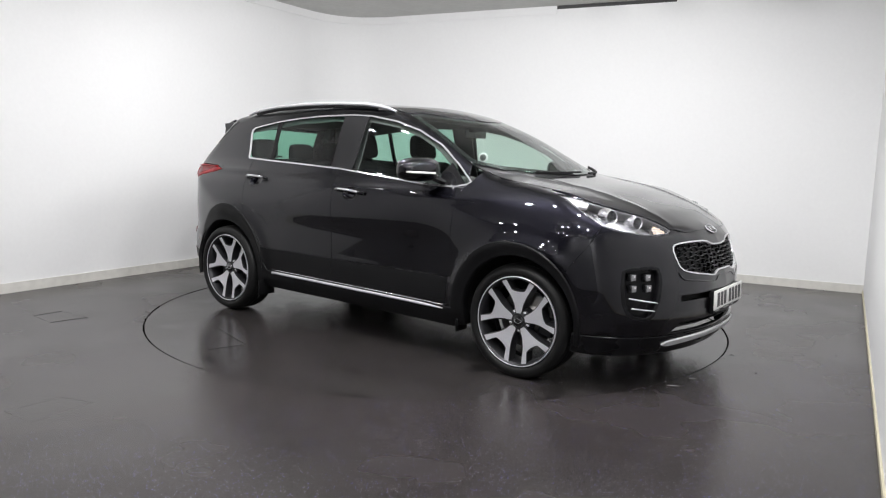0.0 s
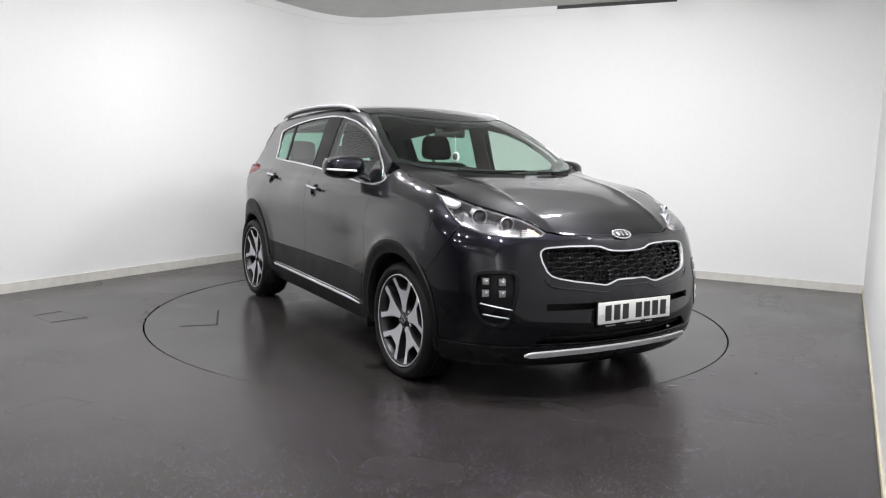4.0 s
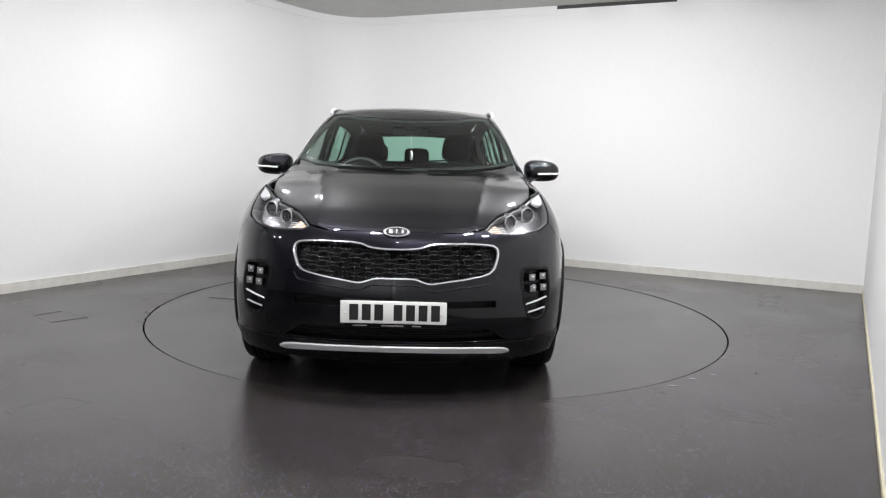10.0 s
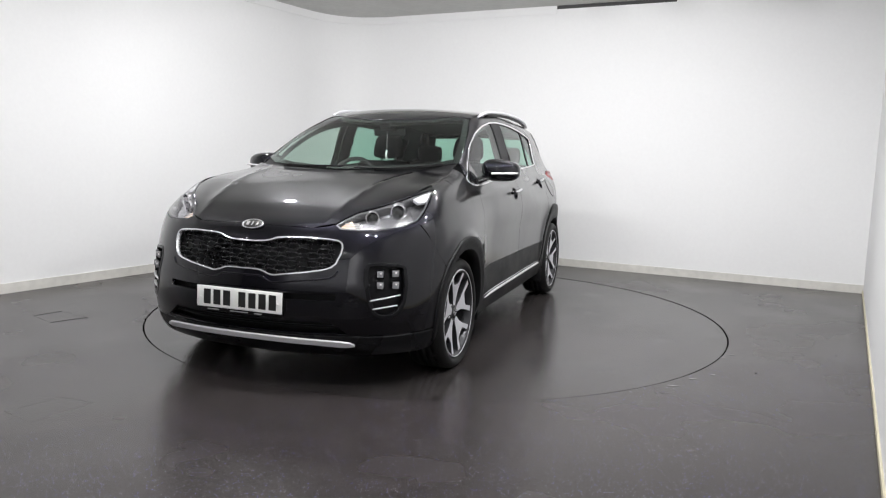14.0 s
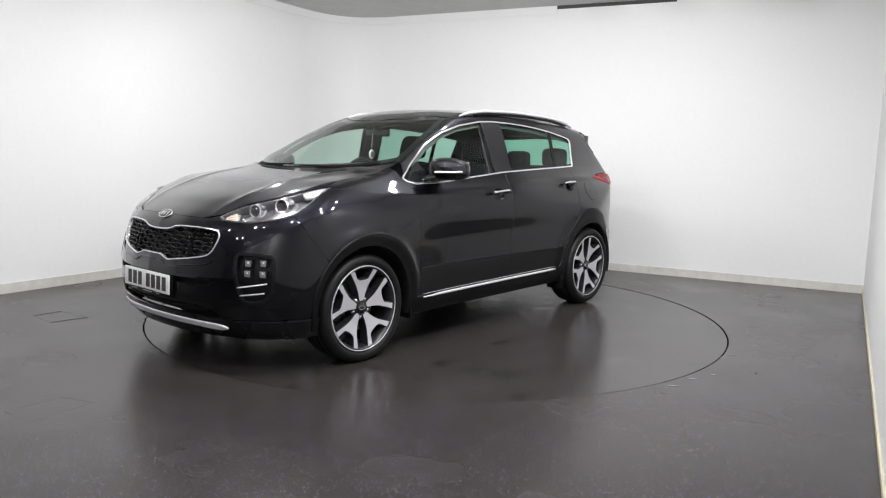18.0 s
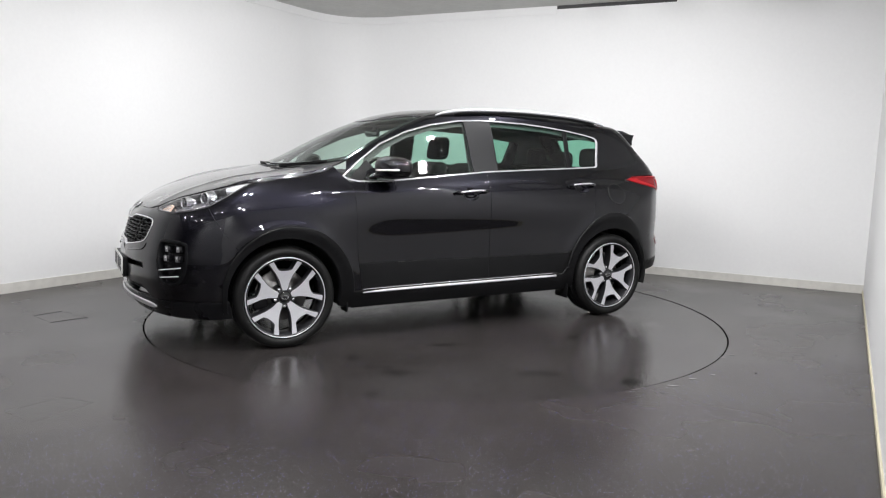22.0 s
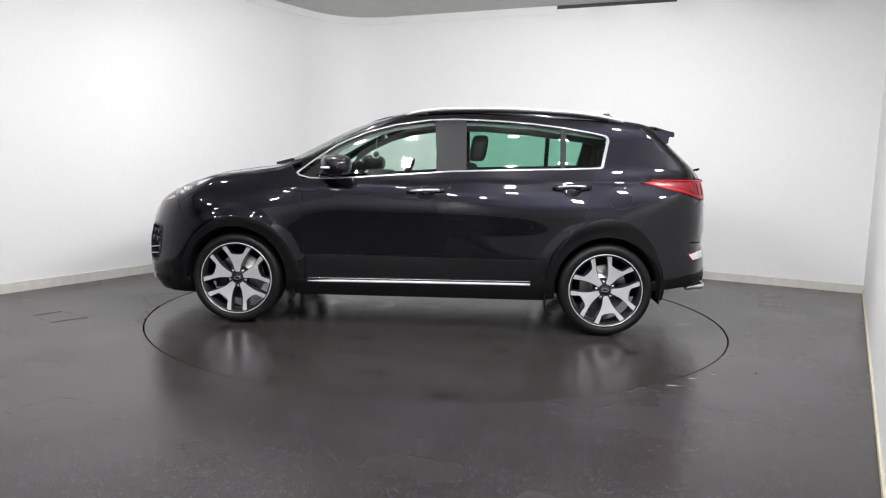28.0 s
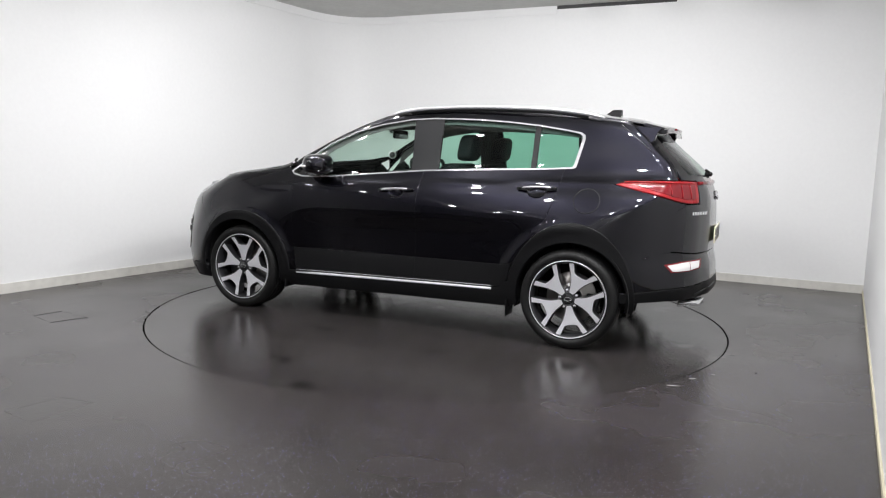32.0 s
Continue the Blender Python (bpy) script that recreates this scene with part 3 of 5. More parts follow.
SCREEN_EDGE = [(-.46, .717), (-.62, .696), (-.80, .655), (-.97, .603), (-1.09, .572)]
screen_top = [(-1.06, .47), (-.93, .33), (-.86, .17), (-.835, 0)]
screen_low = [(-.125, 0), (-.145, .2), (-.215, .4), (-.315, .58)]
half = screen_low + SCREEN_EDGE + screen_top
screen_loop = half + [(x, -y) for x, y in half[1:-1][::-1]]
screen = part("windscreen", laid(screen_loop, from_top, gap=.004, off=-.004, deep=.005), SCREEN, car, "clear windscreen")
screen.visible_shadow = False
# dark printed band round the screen
band_in = inset(np.array(screen_loop), .045)
part("screen_border", laid(screen_loop, from_top, holes=[band_in], gap=.003, off=-.007, deep=.004), GLOSS, car)

ROOF_EDGE = [(-1.10, .572), (-1.35, .570), (-1.7, .570), (-2.2, .560), (-2.7, .545), (-2.96, .535)]
roof_half = [(x - .004, y) for x, y in screen_top[::-1]] + ROOF_EDGE + [(-3.03, .4), (-3.06, .2), (-3.07, 0)]
part("roof", laid(roof_half + [(x, -y) for x, y in roof_half[1:-1][::-1]], from_top), PAINT, car)

DLO_TOP = [(-.415, 1.105), (-.545, 1.209), (-.71, 1.324), (-.918, 1.416), (-1.125, 1.474), (-1.37, 1.514), (-1.552, 1.524), (-1.735, 1.522), (-1.937, 1.516),
           (-2.14, 1.502), (-2.345, 1.481), (-2.55, 1.450), (-2.645, 1.432), (-2.668, 1.415), (-2.672, 1.39)]
DLO_LOW = [(-2.632, 1.205), (-2.615, 1.194), (-2.354, 1.180), (-1.95, 1.163), (-1.543, 1.143), (-1.133, 1.107), (-.76, 1.074), (-.52, 1.068), (-.44, 1.085)]
DLO = DLO_TOP + DLO_LOW
FRONT_WHEEL, REAR_WHEEL = (0.0, .345), (-2.67, .345)


def side_of(points3):
    return [(p[0], p[2]) for p in points3]


hood_side3 = side_of(from_top(np.array(HOOD_SIDE)))
LAMP_LOW = nose3((60, 1.053), (65.0, 1.062), (61.8, 1.033), (57.8, .986), (54.2, .941), (50.9, .903))
SEAM_F = nose3((55, .80), (60.5, .67))
ARCH_F = curve([(-20, .385), (0, .385), (45, .402), (90, .428), (135, .446), (180, .448), (200, .446)])
ARCH_R = curve([(-20, .412), (25, .424), (50, .444), (70, .470), (90, .484), (110, .472), (130, .440), (155, .408), (200, .400)])


def arch(centre, radius, a0, a1, d=0.0, n=24):
    """Points on a wheel arch's edge, whose radius changes with the angle."""
    return [(centre[0] + (r + d) * math.cos(radians(a)), centre[1] + (r + d) * math.sin(radians(a))) for a in np.linspace(a0, a1, n) for r in (float(radius(np.array([a]))[0]),)]


lamp_low, seam_f = side_of(LAMP_LOW), side_of(SEAM_F)
wing = (hood_side3[:4] + lamp_low + seam_f + arch(FRONT_WHEEL, ARCH_F, 46, 178, -.006)
        + [(-.455, .345), (-.52, .345), (-.487, .60), (-.474, .965), (-.455, 1.065), (-.41, 1.100)])
door_f = [(-.474, .965), (-.487, .60), (-.500, .523), (-1.529, .526), (-1.529, .60), (-1.526, .88), (-1.54, 1.12), (-1.543, 1.143),
          (-1.133, 1.107), (-.76, 1.074), (-.52, 1.068), (-.455, 1.065)]
door_r = [(-1.543, 1.143), (-1.54, 1.12), (-1.526, .88), (-1.529, .60), (-1.529, .526), (-2.19, .530), (-2.262, .545), (-2.318, .600), (-2.408, .695), (-2.478, .83), (-2.54, 1.03),
          (-2.56, 1.191), (-2.354, 1.180), (-1.95, 1.163)]
screen3, roof3 = side_of(from_top(np.array(SCREEN_EDGE))), side_of(from_top(np.array(ROOF_EDGE)))
TAIL_LAMP = [(61.5, 1.100), (56, 1.122), (47, 1.131), (38, 1.131), (29, 1.128), (30, .992), (36, .992), (42, 1.008), (50, 1.052), (58, 1.088)]
lamp_r = side_of(tail3((37, .985), (42, 1.0), (50, 1.045), (58, 1.082), (62.3, 1.10), (56, 1.130), (47, 1.139), (40, 1.139)))
quarter = ([(-.44, 1.120)] + screen3[:1] + screen3[1:] + roof3 + [(-3.02, 1.452), (-3.19, 1.325), (-3.27, 1.22)]
           + lamp_r[::-1] + [(-3.285, .93), (-3.285, .68), (-3.13, .64), (-3.075, .585)] + arch(REAR_WHEEL, ARCH_R, 148, 53, -.006)
           + [(-2.410, .706), (-2.478, .83), (-2.54, 1.03), (-2.56, 1.191), (-2.615, 1.194), (-2.632, 1.205)] + DLO_TOP[::-1])
i_cut = max(i for i, p in enumerate(DLO_TOP) if p[0] > -1.40)
win_f = DLO_TOP[:i_cut + 1] + [(-1.405, 1.516), (-1.44, 1.134)] + [p for p in DLO_LOW if p[0] > -1.43]
win_r = [(-1.635, 1.523)] + [p for p in DLO_TOP if -2.32 < p[0] < -1.65] + [(-2.335, 1.482), (-2.335, 1.179)] + [p for p in DLO_LOW if -2.33 < p[0] < -1.66] + [(-1.65, 1.148)]
win_q = [(-2.352, 1.480)] + [p for p in DLO_TOP if p[0] < -2.36] + [p for p in DLO_LOW if p[0] < -2.36] + [(-2.352, 1.180)]
pillar = [(-1.405, 1.516), (-1.552, 1.524), (-1.635, 1.523), (-1.65, 1.148), (-1.543, 1.143), (-1.44, 1.134)]


def cup_outline(x, z):
    """The edge of the scoop behind a door handle."""
    return [(x + .066 * math.cos(a), z + .043 * math.sin(a)) for a in np.linspace(0, 2 * math.pi, 24, endpoint=False)]


def dish(outline, s, deep):
    """A smooth hollow below an outline on the side."""
    q = np.array(outline)
    c = q.mean(0)
    bm = bmesh.new()
    rows = []
    for k, d in ((1.06, .002), (1.0, .004), (.93, .45), (.78, .78), (.5, .96), (.2, 1.0)):
        p = from_side(c + (q - c) * k, s)
        p = p - normals_at(p) * (deep * d if d > .01 else d)
        rows.append([bm.verts.new(v) for v in p])
    for r, t in zip(rows, rows[1:]):
        for i in range(len(r)):
            bm.faces.new((r[i], r[(i + 1) % len(r)], t[(i + 1) % len(r)], t[i])).smooth = True
    bm.faces.new(rows[-1])
    bmesh.ops.recalc_face_normals(bm, faces=bm.faces)
    return bm


for s, side in SIDES:
    part("front_wing", laid(wing, from_side, s, gap=.0008, lip=.0015), PAINT, car)
    door = part("front_door", laid(door_f, from_side, s, holes=[cup_outline(-1.3625, .9845)]), PAINT, car)
    rdoor = part("rear_door", laid(door_r, from_side, s, holes=[cup_outline(-2.4015, 1.033)]), PAINT, car)
    part("lower_cladding", laid([(-.500, .522), (-.52, .345), (-1.529, .36), (-1.529, .525)], from_side, s, off=.002), PLASTIC, door, "black lower door cladding")
    part("lower_cladding", laid([(-1.529, .525), (-1.529, .36), (-2.20, .375), (-2.245, .45), (-2.262, .542), (-2.19, .529)], from_side, s, off=.002), PLASTIC, rdoor, "black lower door cladding")
    part("side_frame", laid(quarter, from_side, s, gap=.0015), PAINT, car)
    for nm, outline, m in (("door_window", win_f, GLASS), ("door_window", win_r, GLASS_REAR), ("quarter_window", win_q, GLASS_REAR)):
        w = part(nm, laid(outline, from_side, s, gap=.002, off=-.010, deep=.005), m, car, "green-tinted side window")
        w.visible_shadow = False
    part("pillar_cover", laid(pillar, from_side, s, gap=.001, off=-.003), PILLAR, car, "satin black door pillar cover")
    part("window_bar", laid([(-2.325, 1.486), (-2.360, 1.482), (-2.360, 1.178), (-2.325, 1.178)], from_side, s, gap=0, off=-.004, deep=.01), PLASTIC, car)
    # chrome frame all round the side glass, wider at its rear corner
    inner = inset(np.array(DLO), .0035)
    inner = np.array([(x + .010 if x < -2.58 else x, z) for x, z in inner])
    part("window_trim", laid(DLO, from_side, s, holes=[inner], gap=-.002, step=.02, off=.002, deep=.006), CHROME, car, "bright chrome window surround")
    # sills in black plastic
    part("sill_trim", laid([(-.45, .225), (-2.262, .245), (-2.262, .42), (-2.225, .42), (-2.195, .373), (-2.15, .366), (-.53, .342), (-.45, .342)], from_side, s, off=.012, deep=.05), PLASTIC, car)
    q = from_side(np.array([(-.525 - 1.605 * u, .335 + .027 * u) for u in np.linspace(0, 1, 24)]), s)
    part("sill_strip", tube(q + normals_at(q) * .013 - np.array((0, 0, .004)), .007, .009, n=10, taper=lambda u: min(1, 6 * u + .4)), SATIN, car, "bright strip along the sill")
    part("sill_line", tube(q + normals_at(q) * .010 + np.array((0, 0, .016)), .003, .003, n=6), CHROME, car)
    for (cx, cz), radius, a0, a1 in ((FRONT_WHEEL, ARCH_F, -14, 194), (REAR_WHEEL, ARCH_R, -12, 190)):
        ring_o = arch((cx, cz), radius, a0, a1, .008, 32) + arc(cx, cz, .374, a1, a0, 32)
        part("arch_trim", laid(ring_o, from_side, s, gap=0, off=.014, deep=.06, lip=.012), PLASTIC, car, "matt black wheel arch trim")

# ---- front end ----
GRILLE = [(28.3, .742), (28.8, .775), (28.6, .796), (27.6, .809), (25.3, .815), (20.0, .820), (12.4, .819), (9.6, .813), (7.4, .799), (5.6, .7935), (2.5, .790), (0, .790)]
GRILLE_LOW = [(0, .6465), (3.6, .6465), (5.6, .644), (7.6, .630), (8.8, .624), (9.9, .6225), (14.2, .634), (18.6, .644), (23.6, .660), (25.6, .672), (27.0, .693)]
half = GRILLE[::-1] + GRILLE_LOW[::-1]
grille_loop = half[1:-1] + [(0, .6465)] + [(-a, z) for a, z in half[1:-1][::-1]] + [(0, .790)]
FOG = [(35.2, .690), (36.0, .696), (37.8, .698), (43.2, .690), (44.8, .684), (45.6, .672), (46.0, .590), (45.4, .500), (44.3, .455), (42.6, .427), (39.8, .416), (37.6, .424), (36.4, .445), (35.2, .513), (34.3, .610), (34.5, .665)]
SLOT_F = [(-26.9, .539), (26.9, .539), (26.9, .505), (-26.9, .505)]
INTAKE = [(-25, .396), (25, .396), (30.5, .330), (-30.5, .330)]
hood_front = from_top(np.array([(.768, 0), (.766, .10), (.762, .18), (.754, .27), (.742, .34), (.72, .405)]))
top_edge = [(math.degrees(math.atan2(p[1], p[0] + .2)), p[2]) for p in hood_front] + [(26.4, .884), (28.0, .862), (33, .856), (38, .856), (45.5, .876), (50.9, .903)] + [(55, .80), (60.5, .67)]
arch_front = [(math.degrees(math.atan2(.92, x + .2)), z) for x, z in arch(FRONT_WHEEL, ARCH_F, 44, -2, -.006, 8)]
low_edge = [(57.0, .33), (45, .325), (30, .325), (15, .325), (0, .325)]
half = top_edge + arch_front + low_edge
bumper_loop = half + [(-a, z) for a, z in half[1:-1][::-1]]
U = radians(1) * .95
bumper = part("front_bumper", laid(bumper_loop, from_nose, holes=[grille_loop, FOG, [(-a, z) for a, z in FOG], SLOT_F, INTAKE], unit=U, step=.024, deep=.02, gap=.0008, lip=.002), PAINT, car)
lip = [(58.5, .21), (58.5, .32), (45, .318), (30, .318), (0, .318)]
lip = lip + [(-a, z) for a, z in lip[:-1][::-1]] + [(-45, .21), (-25, .205), (0, .205), (25, .205), (45, .21)]
part("front_lip", laid(lip, from_nose, unit=U, off=.004, deep=.04), GRILLE_BLACK, car, "black plastic lower bumper")
skid = [(32.0, .270), (30.4, .264), (28, .265), (22, .273), (12, .280), (0, .283)]
skid_o = [(32.0, .274), (30.8, .284), (28.5, .290), (22, .297), (12, .304), (0, .306)]
skid = skid + [(-a, z) for a, z in skid[:-1][::-1]] + [(-a, z) for a, z in skid_o[:-1]] + skid_o[::-1]
part("skid_bar", laid(skid, from_nose, unit=U, gap=0, off=.016, deep=.025, step=.02, lip=.006), SATIN, car, "satin silver skid bar")
back = [(-31, .84), (31, .84), (32, .32), (-32, .32)]
part("grille_backing", laid(back, from_nose, unit=U, off=-.06, deep=.01), PIT, car)


# ---- front details ----
def scaled(loop, unit, d):
    """An outline moved in by d metres, where its first coordinate has the given unit."""
    k = np.array((unit, 1.0))
    return (inset(np.array(loop) * k, d) / k).tolist()


part("grille_frame", laid(scaled(grille_loop, U, -.001), from_nose, holes=[scaled(grille_loop, U, .0045)], unit=U, gap=0, step=.016, off=.004, deep=.02, lip=.002),
     CHROME, car, "satin chrome grille frame")
grille = part("grille", laid(scaled(grille_loop, U, -.004), from_nose, unit=U, gap=0, off=-.042, deep=.005), GRILLE_BLACK, car, "gloss black mesh grille")
gk = np.array(grille_loop)
for row in range(9):
    z0 = .630 + row * .0225
    run, runs = [], []
    for a in np.arange(-26, 26.01, .35):
        z = z0 + .0045 * math.sin(a * 2 * math.pi / 6.2) * (1 if row % 2 else -1)
        if within(np.array([[a, z]]), gk)[0]:
            run.append((a, z))
        elif run:
            runs.append(run)
            run = []
    if run:
        runs.append(run)
    for run in runs:
        if len(run) > 6:
            q = np.array(run)
            p = from_nose(q)
            p = p - normals_at(p) * .016
            part("grille_bar", tube(p, .008, .0028, n=6), GRILLE_BLACK, grille)
for a in np.arange(-24.8, 25, 3.1):
    zs = [z for z in np.arange(.62, .83, .006) if within(np.array([[a, z]]), gk)[0]]
    if len(zs) > 6:
        p = from_nose(np.array([(a + .5 * math.sin(z * 140), z) for z in zs]))
        p = p - normals_at(p) * .024
        part("grille_bar", tube(p, .003, .008, n=6, up=(1, 0, 0)), GRILLE_BLACK, grille)


# glints on the black mesh, painted as fine satin points where it crosses
bm = bmesh.new()
for row in range(9):
    z0 = .630 + row * .0225
    at = [a for a in np.arange(-26.35, 26.5, 3.1) if within(np.array([[a, z0 - .004], [a + .3, z0 + .006]]), gk).all()]
    p = from_nose(np.array([(a, z0) for a in at]))
    p = p - normals_at(p) * .006
    for i, c in enumerate(p):
        w = .0016 if i % 2 else .0027
        ring = [bm.verts.new((c[0] + dx, c[1] + dy, c[2] + dz)) for dx, dy, dz in ((0, -w, 0), (0, 0, -.0014), (0, w, 0), (0, 0, .0014))]
        tip = bm.verts.new((c[0] + .003, c[1], c[2]))
        for k in range(4):
            bm.faces.new((ring[k], ring[(k + 1) % 4], tip))
tagged(part("grille_glints", bm, SATIN, grille, "fine glints painted on the mesh as bright points"), kind="stuff")
# a raised lip in the bumper under the grille
q = [(27.5, .660), (26.6, .636), (25.2, .621), (18, .605), (11.2, .590), (9.6, .588), (8.4, .594), (6.6, .612), (5.4, .616), (0, .616)]
p = from_nose(np.array(q + [(-a, z) for a, z in q[:-1][::-1]]))
part("bumper_ridge", tube(smooth_path([tuple(v) for v in p], 80), .006, .005, n=8), PAINT, car)


def facing(p, n):
    """A pose at p whose y axis points along n, z up."""
    y = Vector(n).normalized()
    x = y.cross(Vector((0, 0, 1))).normalized()
    z = x.cross(y)
    m = Matrix((x, y, z)).transposed().to_4x4()
    m.translation = Vector(p)
    return m


def oval(rx, rz, profile, n=48):
    """A round moulding squeezed to an oval; the profile is (share of radius, depth)."""
    bm = lathe(profile, n)
    return shaped(bm, lambda c: Vector((c.x * rx, c.y, c.z * rz)))


def blob(fn, power=.60, n=32):
    """A rounded block within one unit, shaped by fn."""
    bm = bmesh.new()
    bmesh.ops.create_uvsphere(bm, u_segments=n, v_segments=n // 2, radius=.5)
    def square(c):
        return Vector([math.copysign(abs(2 * v) ** power, v) / 2 for v in c])
    for v in bm.verts:
        v.co = fn(square(v.co))
    for f in bm.faces:
        f.smooth = True
    bmesh.ops.recalc_face_normals(bm, faces=bm.faces)
    return bm


def badge(p, nrm, rx, rz):
    ob = part("badge", oval(rx, rz, [(1.0, 0), (1.0, .006), (.93, .008), (.86, .006), (.84, .004), (0.001, .005)]), CHROME, car, "oval chrome-ringed badge")
    ob.matrix_local = facing(p, nrm)
    part("badge_field", oval(rx * .84, rz * .80, [(1.0, .004), (.98, .0062), (0.001, .0066)]), INK, ob)
    for x, w in ((-.48, .2), (-.02, .12), (.42, .3)):
        part("badge_mark", box((rx * (x - w / 2), .0066, -rz * .42), (rx * (x + w / 2), .0085, rz * .42), .0006), CHROME, ob)


p = nose3((0, .868))[0]
badge(p + np.array((.002, 0, 0)), normals_at(p[None])[0], .066, .034)


def number_plate(p, nrm, material, w=.52, h=.111):
    plate = part("number_plate", box((-w / 2, -.004, -h / 2), (w / 2, .004, h / 2), .0025), material, car, "number plate with black characters")
    plate.matrix_local = facing(p, nrm)
    x = -.205
    for i in range(7):
        part("character", box((x - .0215, .004, -.0395), (x + .0215, .0052, .0395)), INK, plate)
        x += .061 if i != 3 else .094
    for x in (-.235, .235):
        knob = part("plate_screw", lathe([(.001, .008), (.004, .008), (.006, .006), (.006, .004)], 12), PLATE, plate)
        knob.location = (x, 0, -.005)
    part("small_print", box((-.10, .004, -.0535), (.10, .0046, -.0505)), GREY_INK, plate)
    return plate


number_plate((.903, 0, .487), (1, 0, .03), PLATE)
holder = part("plate_holder", box((.865, -.245, .408), (.897, .245, .54), .004), PLASTIC, car)
for y0, y1 in ((-.20, -.13), (-.06, .05), (.09, .135)):
    part("small_print", box((.897, y0, .416), (.8985, y1, .422)), GREY_INK, holder)
# blades in the lower intake
for z in (.36, .385):
    p = from_nose(np.array([(a, z) for a in np.arange(-27, 27.1, 1.5)]))
    part("intake_bar", tube(p - normals_at(p) * .03, .012, .004, n=6), PLASTIC, car)

FOG_CUBES = ((38.4, .642), (42.6, .643), (38.3, .587), (42.5, .585))
for s, side in SIDES:
    # headlight: clear lens over a bright bowl with two ringed projectors and an amber corner
    LAMP_LOOP = [(64.6, 1.058), (60, 1.049), (54.2, 1.028), (47.6, .998), (39.1, .965), (33.5, .942), (29.4, .912), (26.6, .884), (28.1, .867), (33, .861), (38, .861), (45.5, .881), (50.8, .909), (54.0, .946), (57.6, .990), (61.6, 1.037)]
    head = part("headlight", laid(LAMP_LOOP, from_nose, s, unit=U, step=.02, off=-.05, deep=.004, gap=.001), LAMP_DARK, car, "clear headlight with twin round projectors")
    wall = laid(LAMP_LOOP, from_nose, s, unit=U, step=.02, holes=[scaled(LAMP_LOOP, U, .006)], off=-.004, deep=.05, gap=.001)
    part("lamp_rim", wall, LAMP_DARK, head)
    lens = part("lens", laid(LAMP_LOOP, from_nose, s, unit=U, step=.018, off=.0, deep=.004), LENS, head)
    lens.visible_shadow = False
    for a, z, r in ((45.8, .949, .038), (37.4, .918, .034)):
        p = from_nose(np.array([(a, z)]), s)[0]
        w = Vector((math.cos(radians(24)), s * math.sin(radians(24)), .04))
        m = facing(Vector(p) - w * .056, w)
        bowl = part("projector", lathe([(r * 1.40, -.035), (r * 1.22, -.004), (r * 1.04, .012), (r * 1.0, .017), (r * .95, .019), (r * .89, .016), (r * .86, .004), (r * .80, -.004), (.001, -.012)], 40), REFLECTOR, head, "round projector in a chrome ring")
        bowl.matrix_local = m
        part("projector_ring", lathe([(r * .90, .016), (r * .95, .022), (r * 1.0, .0225), (r * 1.04, .018), (r * 1.04, .012)], 40), CHROME, bowl)
        part("projector_lens", lathe([(r * .74, -.002), (r * .72, .008), (r * .55, .020), (r * .3, .026), (.001, .028)], 32), LENS, bowl)
        part("projector_core", lathe([(r * .82, -.003), (r * .45, .001), (.001, .002)], 24), GLOSS, bowl)
    amb = [(28.2, .890), (29.8, .905), (31.4, .917), (32.4, .870), (30.4, .872), (28.6, .878)]
    am = part("indicator", laid(amb, from_nose, s, unit=U, gap=0, step=.01, off=-.022, deep=.02), AMBER, head, "amber indicator")
    for z in (.877, .886, .895, .904):
        q = from_nose(np.array([(29.4, z), (31.2, z), (33.5, z)]), s)
        part("indicator_rib", tube(q - normals_at(q) * .020, .002, .003, n=6), WHITE_LENS, am)
    drl = [(63.4, 1.052), (58.5, 1.040), (53.8, 1.018), (54.8, 1.000), (57.6, 1.004), (60.6, 1.028)]
    part("light_guide", laid(drl, from_nose, s, unit=U, gap=.001, step=.015, off=-.005, deep=.02), SATIN, head, "bright light guide")
    lowr = [(33.0, .915), (35.0, .868), (45.0, .888), (51.0, .925), (52.0, 1.0), (42, .968)]
    part("reflector_bowl", laid(lowr, from_nose, s, unit=U, gap=.001, step=.02, off=-.045, deep=.01), REFLECTOR, head)
    # fog lamp cluster
    fog = part("fog_lamp", laid(FOG, from_nose, s, unit=U, step=.018, off=-.034, deep=.004, gap=-.002), GRILLE_BLACK, car, "gloss black recess with four square lamps")
    part("recess_rim", laid(FOG, from_nose, s, unit=U, step=.015, holes=[scaled(FOG, U, .008)], off=.003, deep=.045, gap=-.002, lip=.006), GRILLE_BLACK, fog)
    for a, z in FOG_CUBES:
        p = from_nose(np.array([(a, z)]), s)[0]
        w = Vector((math.cos(radians(22)), s * math.sin(radians(22)), 0))
        cube = part("square_lamp", box((-.021, -.02, -.021), (.021, .012, .021), .005), GLOSS, fog)
        cube.matrix_local = facing(Vector(p) - w * .014, w)
        part("square_lens", box((-.0165, .011, -.0165), (.0165, .0155, .0165), .003), FOG_LENS, cube)
        # a small white chip on the lens paints its glint
        part("painted_glint", box((-.008, .0155, .001), (.002, .0164, .010), .0006), WHITE_LENS, cube)
    for z, a0, a1, rise in ((.509, 35.6, 43.8, .0030), (.466, 36.4, 43.0, .0022)):
        q = from_nose(np.array([(a, z + rise * (a - a0)) for a in np.linspace(a0, a1, 9)]), s)
        part("chrome_fin", tube(q - normals_at(q) * .002, .008, .0038, n=8), SATIN, fog, "chrome fin")
